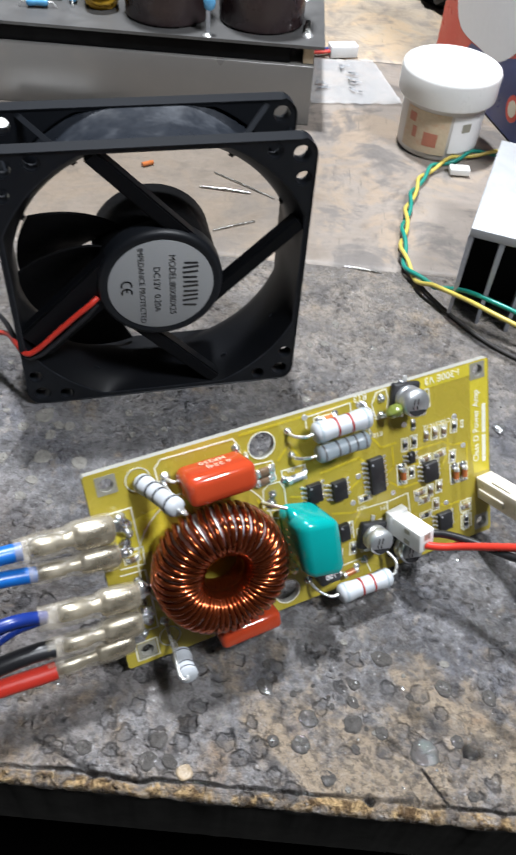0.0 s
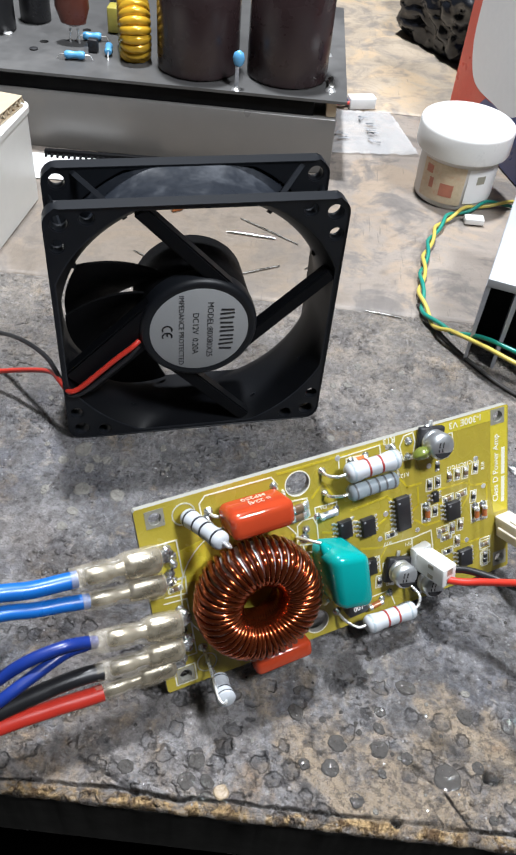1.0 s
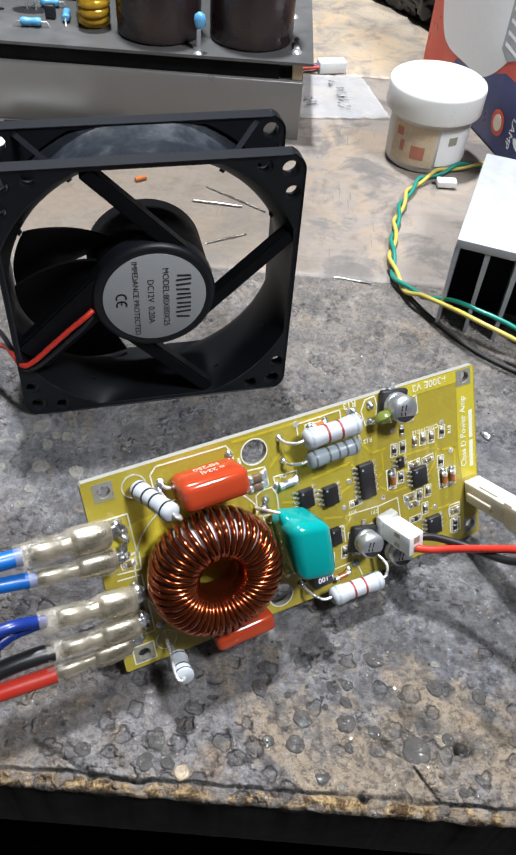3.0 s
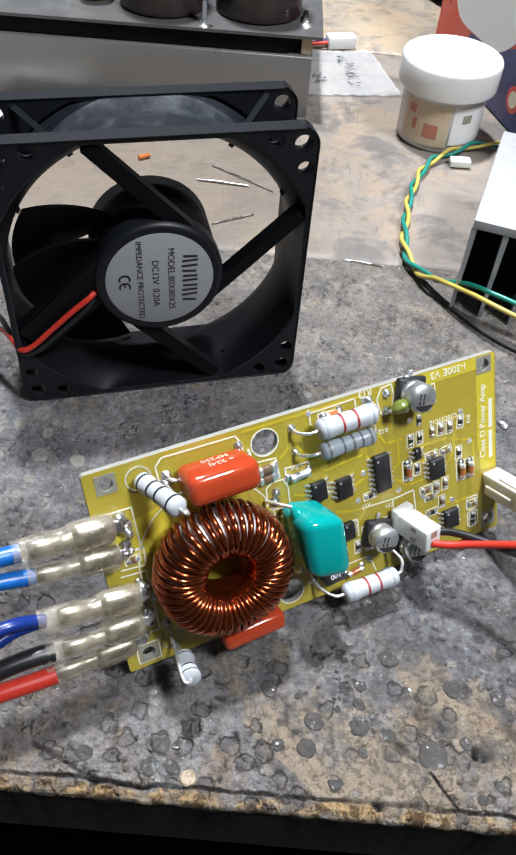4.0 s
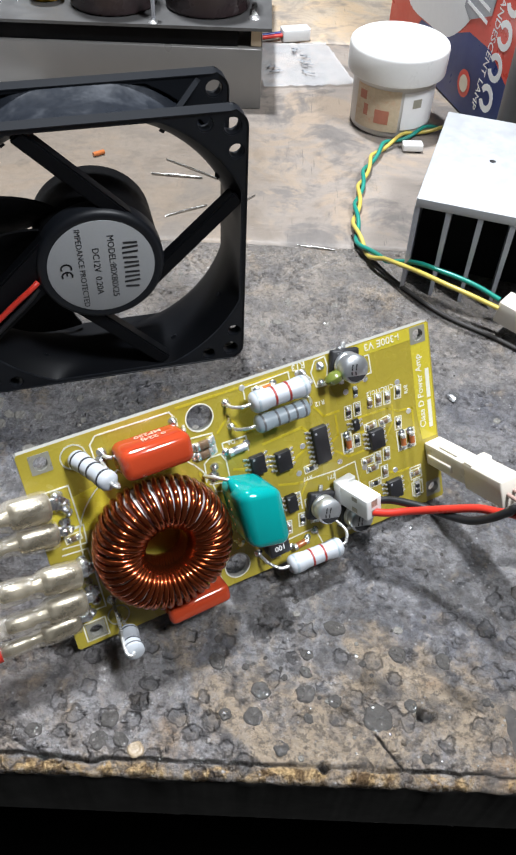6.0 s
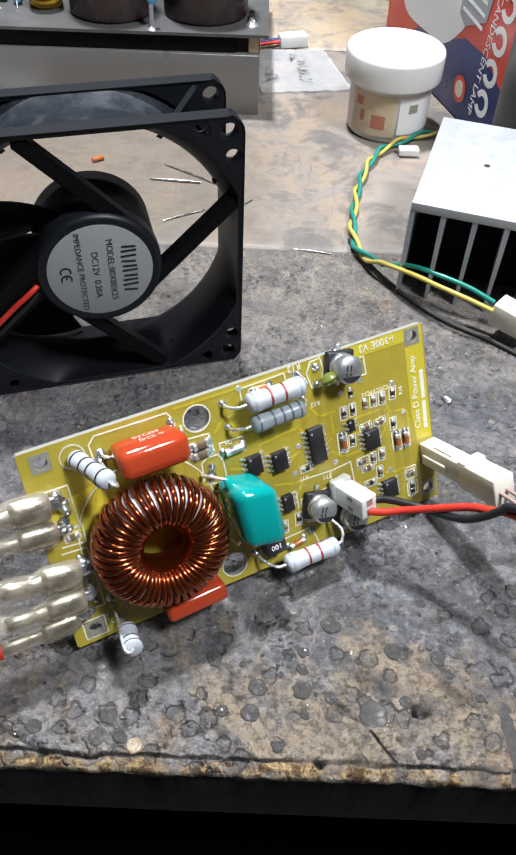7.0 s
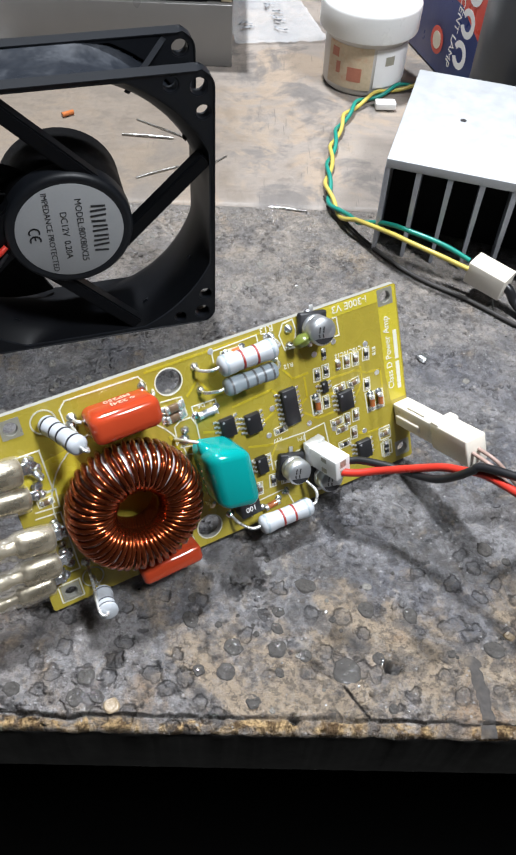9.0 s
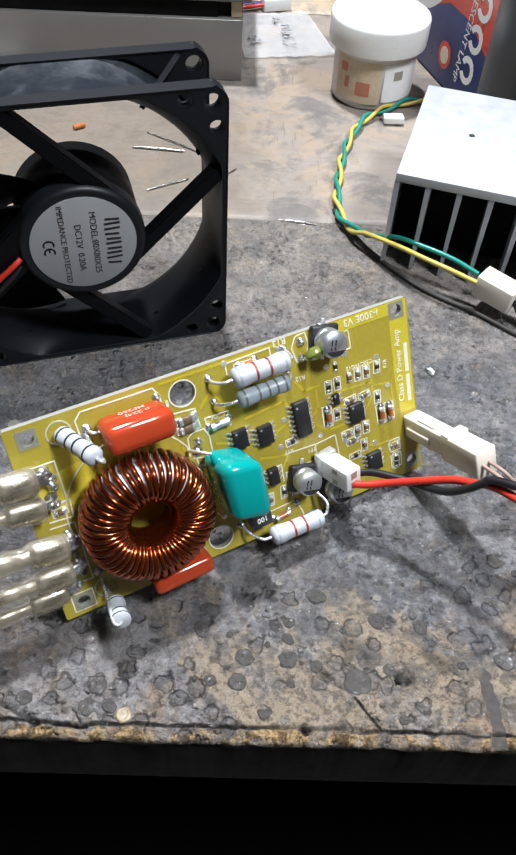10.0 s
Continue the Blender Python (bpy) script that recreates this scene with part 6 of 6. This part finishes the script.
tagged(chip_bit, "small white plastic scrap on the bench", "scrap")

# solder drops strewn over the front plank
random.seed(21)
drops = [(97.5, -32.6, 2.1), (30.1, -102.1, 0.5), (8.0, -111.3, 0.5), (66.5, -74.7, 0.6), (70.2, 9.5, 0.6)]
for k in range(54):
    x, y = random.uniform(-85, 120), 10 ** random.uniform(0.5, 2.2)
    p = BENCH @ Vector((x * MM, y * MM, 0)) * 1000
    drops.append((p.x, p.y, random.uniform(0.12, 0.28) * (1.7 if random.random() < 0.1 else 1)))
seed_drop = []
for k in range(3):
    bm = bmesh.new()
    bmesh.ops.create_icosphere(bm, subdivisions=2, radius=1.0)
    for v in bm.verts:
        v.co *= 1 + 0.35 * noise.noise(v.co * 1.4 + Vector((k * 5, 0, 0)))
        v.co = Vector((v.co.x, v.co.y, v.co.z * 0.42)) * MM
    seed_drop.append(part("solder_drop", bm, solder))
for k, (x, y, r) in enumerate(drops):
    ob = seed_drop[k] if k < 3 else twin(seed_drop[k % 3], Matrix())
    ob.matrix_basis = pose(x * MM, y * MM, 0.25 * r * MM, 0, 0, random.uniform(0, 360)) @ Matrix.Diagonal((r, r * random.uniform(0.7, 1.0), r, 1))
    tagged(ob, "small shiny drop of spilt solder", "solder drop", "solder drops on the bench")


# resin spilt from the soldering: low glossy lumps with bubbled skins
def resin_seed(k):
    bm = lathe([(1.0, 0.0), (0.94, 0.09), (0.82, 0.17), (0.68, 0.15), (0.52, 0.10), (0.36, 0.10), (0.20, 0.14), (0.05, 0.15)], 30)
    for v in bm.verts:
        q = v.co / MM
        f = 1 + 0.22 * noise.noise((q.x * 1.3, q.y * 1.3, k * 7.0)) + 0.10 * noise.noise((q.x * 4, q.y * 4, k * 3.0))
        v.co = Vector((q.x * f, q.y * f, q.z * (1.25 + 0.6 * noise.noise((q.x * 3, q.y * 3, k + 0.5)) + 0.8 * noise.noise((q.x * 6, q.y * 6, k + 2.5))))) * MM
    return bm


random.seed(33)
dark_seeds = [part("resin_drop", resin_seed(k), resin_dark) for k in range(4)]
pale_seeds = [part("resin_drop", resin_seed(k + 4), resin_pale) for k in range(3)]
spots = []
PALE_DROPS = ((-83.8, 101.6, 2.9), (-78.7, 98.3, 1.8), (-75.6, 98.2, 1.8), (-70.1, 98.1, 1.3), (-80.2, 94.2, 2.0), (-80.3, 86.0, 2.6), (-69.7, 85.0, 2.4), (-81.1, 77.3, 1.8), (-82.8, 71.6, 1.6), (-59.5, 105.8, 1.4), (-52.8, 106.3, 0.8),
              (-88.7, 96.4, 1.7), (-95.2, 102.2, 1.0), (-99.6, 122.7, 1.1), (-48.2, 100.6, 1.1), (-43.4, 101.6, 1.0), (-31.4, 107.2, 1.4), (-29.1, 110.5, 1.2), (-91.0, 84.4, 1.5), (2.1, 154.7, 1.0), (18.0, 155.3, 1.2), (21.7, 155.8, 0.7),
              (-1.6, 145.3, 1.6), (14.9, 145.0, 1.1), (-6.5, 144.2, 1.3), (64.0, 104.4, 1.2), (23.9, 173.5, 0.7))
for k in range(72):
    x, y = random.uniform(-70, 85), random.uniform(3, 46) if k < 48 else random.uniform(46, 150)
    spots.append((x, y, random.choice((0.35, 0.45, 0.55, 0.7, 0.9, 1.2)) * (1 if k < 48 else 0.8), dark_seeds if k % 3 else pale_seeds))
for k in range(40):
    x, y = random.gauss(-30, 30), random.uniform(62, 170)
    spots.append((x, y, random.uniform(0.5, 1.5), pale_seeds))
cream_seeds = [part("resin_drop", resin_seed(8), resin_cream)]
for x, y, r in ((22.1, 12.9, 3.4), (-13.6, 24.4, 2.2), (-3.5, 17.9, 2.3), (-35.6, 10.1, 2.1), (-37.3, 5.5, 2.2), (-32.6, 5.7, 1.8), (-51.2, 7.0, 1.9), (-11.0, 12.2, 1.5), (-4.9, 12.1, 2.2), (6.9, 26.9, 1.5), (6.5, 22.7, 1.7),
                (6.5, 17.6, 2.4), (12.9, 16.2, 1.6), (27.6, 27.9, 2.1), (38.0, 26.8, 2.1), (1.2, 5.5, 1.7), (56.6, 18.5, 2.6), (19.5, 25.2, 0.9), (7.0, 12.0, 1.3), (46.5, 17.5, 1.2), (29.6, 16.0, 1.6), (13.5, 34.0, 2.6), (59.0, 45.5, 2.2)):
    spots.append((x, y, r, dark_seeds))
for x, y, r in ((-29.3, 3.8, 1.8), (60.5, 22.0, 1.4)):
    spots.append((x, y, r, cream_seeds))
for x, y, r in PALE_DROPS:
    spots.append((x, y, r, pale_seeds))
used = set()
for k, (x, y, r, seeds) in enumerate(spots):
    s = seeds[k % len(seeds)]
    ob = s if s not in used else twin(s, Matrix())
    used.add(s)
    ob.matrix_basis = BENCH @ pose(x * MM, y * MM, (relief(x, y) + (0.12 if seeds is cream_seeds else -0.06)) * MM, 0, 0, random.uniform(0, 360)) @ Matrix.Diagonal((r, r * random.uniform(0.75, 1), 1.5 if seeds is cream_seeds else 0.8 + 0.4 * r, 1))
    tagged(ob, "glassy dark drop of spilt flux resin" if seeds is dark_seeds else "pale bubbled drop of spilt flux resin" if seeds is pale_seeds else "cream crumb of hardened glue", "resin drop", "resin drops on the bench")


def build_run():
    """Grey resin that ran from a drop over the front edge and set."""
    bm = bmesh.new()
    rows = []
    for y in np.arange(17.0, -1.21, -0.4):
        x0 = 50.6 + 1.6 * math.sin((17 - y) * 0.11) + 0.35 * noise.noise((y * 0.5, 5, 1))
        w = 2.2 * math.sqrt(max(0.0, 1 - ((y - 15) / 2.1) ** 2)) if y > 14.6 else 1.25 + 0.5 * math.exp(-((y - 9) / 4) ** 2) + 0.6 * max(0.0, 1 - y / 5) + 0.25 * noise.noise((y * 0.9, 2, 1))
        row = []
        for k in range(11):
            q = -1 + 2 * k / 10
            x = x0 + q * w
            row.append(bm.verts.new((x * MM, y * MM, (max(relief(x, y), -2.4) - 0.06 + 0.36 * (1 - q * q) * (1 + 0.5 * noise.noise((x * 0.9, y * 0.9, 4)))) * MM)))
        rows.append(row)
    for A, B in zip(rows, rows[1:]):
        for i in range(10):
            bm.faces.new((A[i], A[i + 1], B[i + 1], B[i]))
    ext = bmesh.ops.extrude_face_region(bm, geom=list(bm.faces))
    bmesh.ops.translate(bm, vec=(0, 0, -0.0006), verts=[v for v in ext["geom"] if isinstance(v, bmesh.types.BMVert)])
    ob = part("resin_run", bm, resin_run, None, "", 60)
    ob.matrix_basis = BENCH
    tagged(ob, "set grey run of resin over the worn bench edge", "resin run")


build_run()
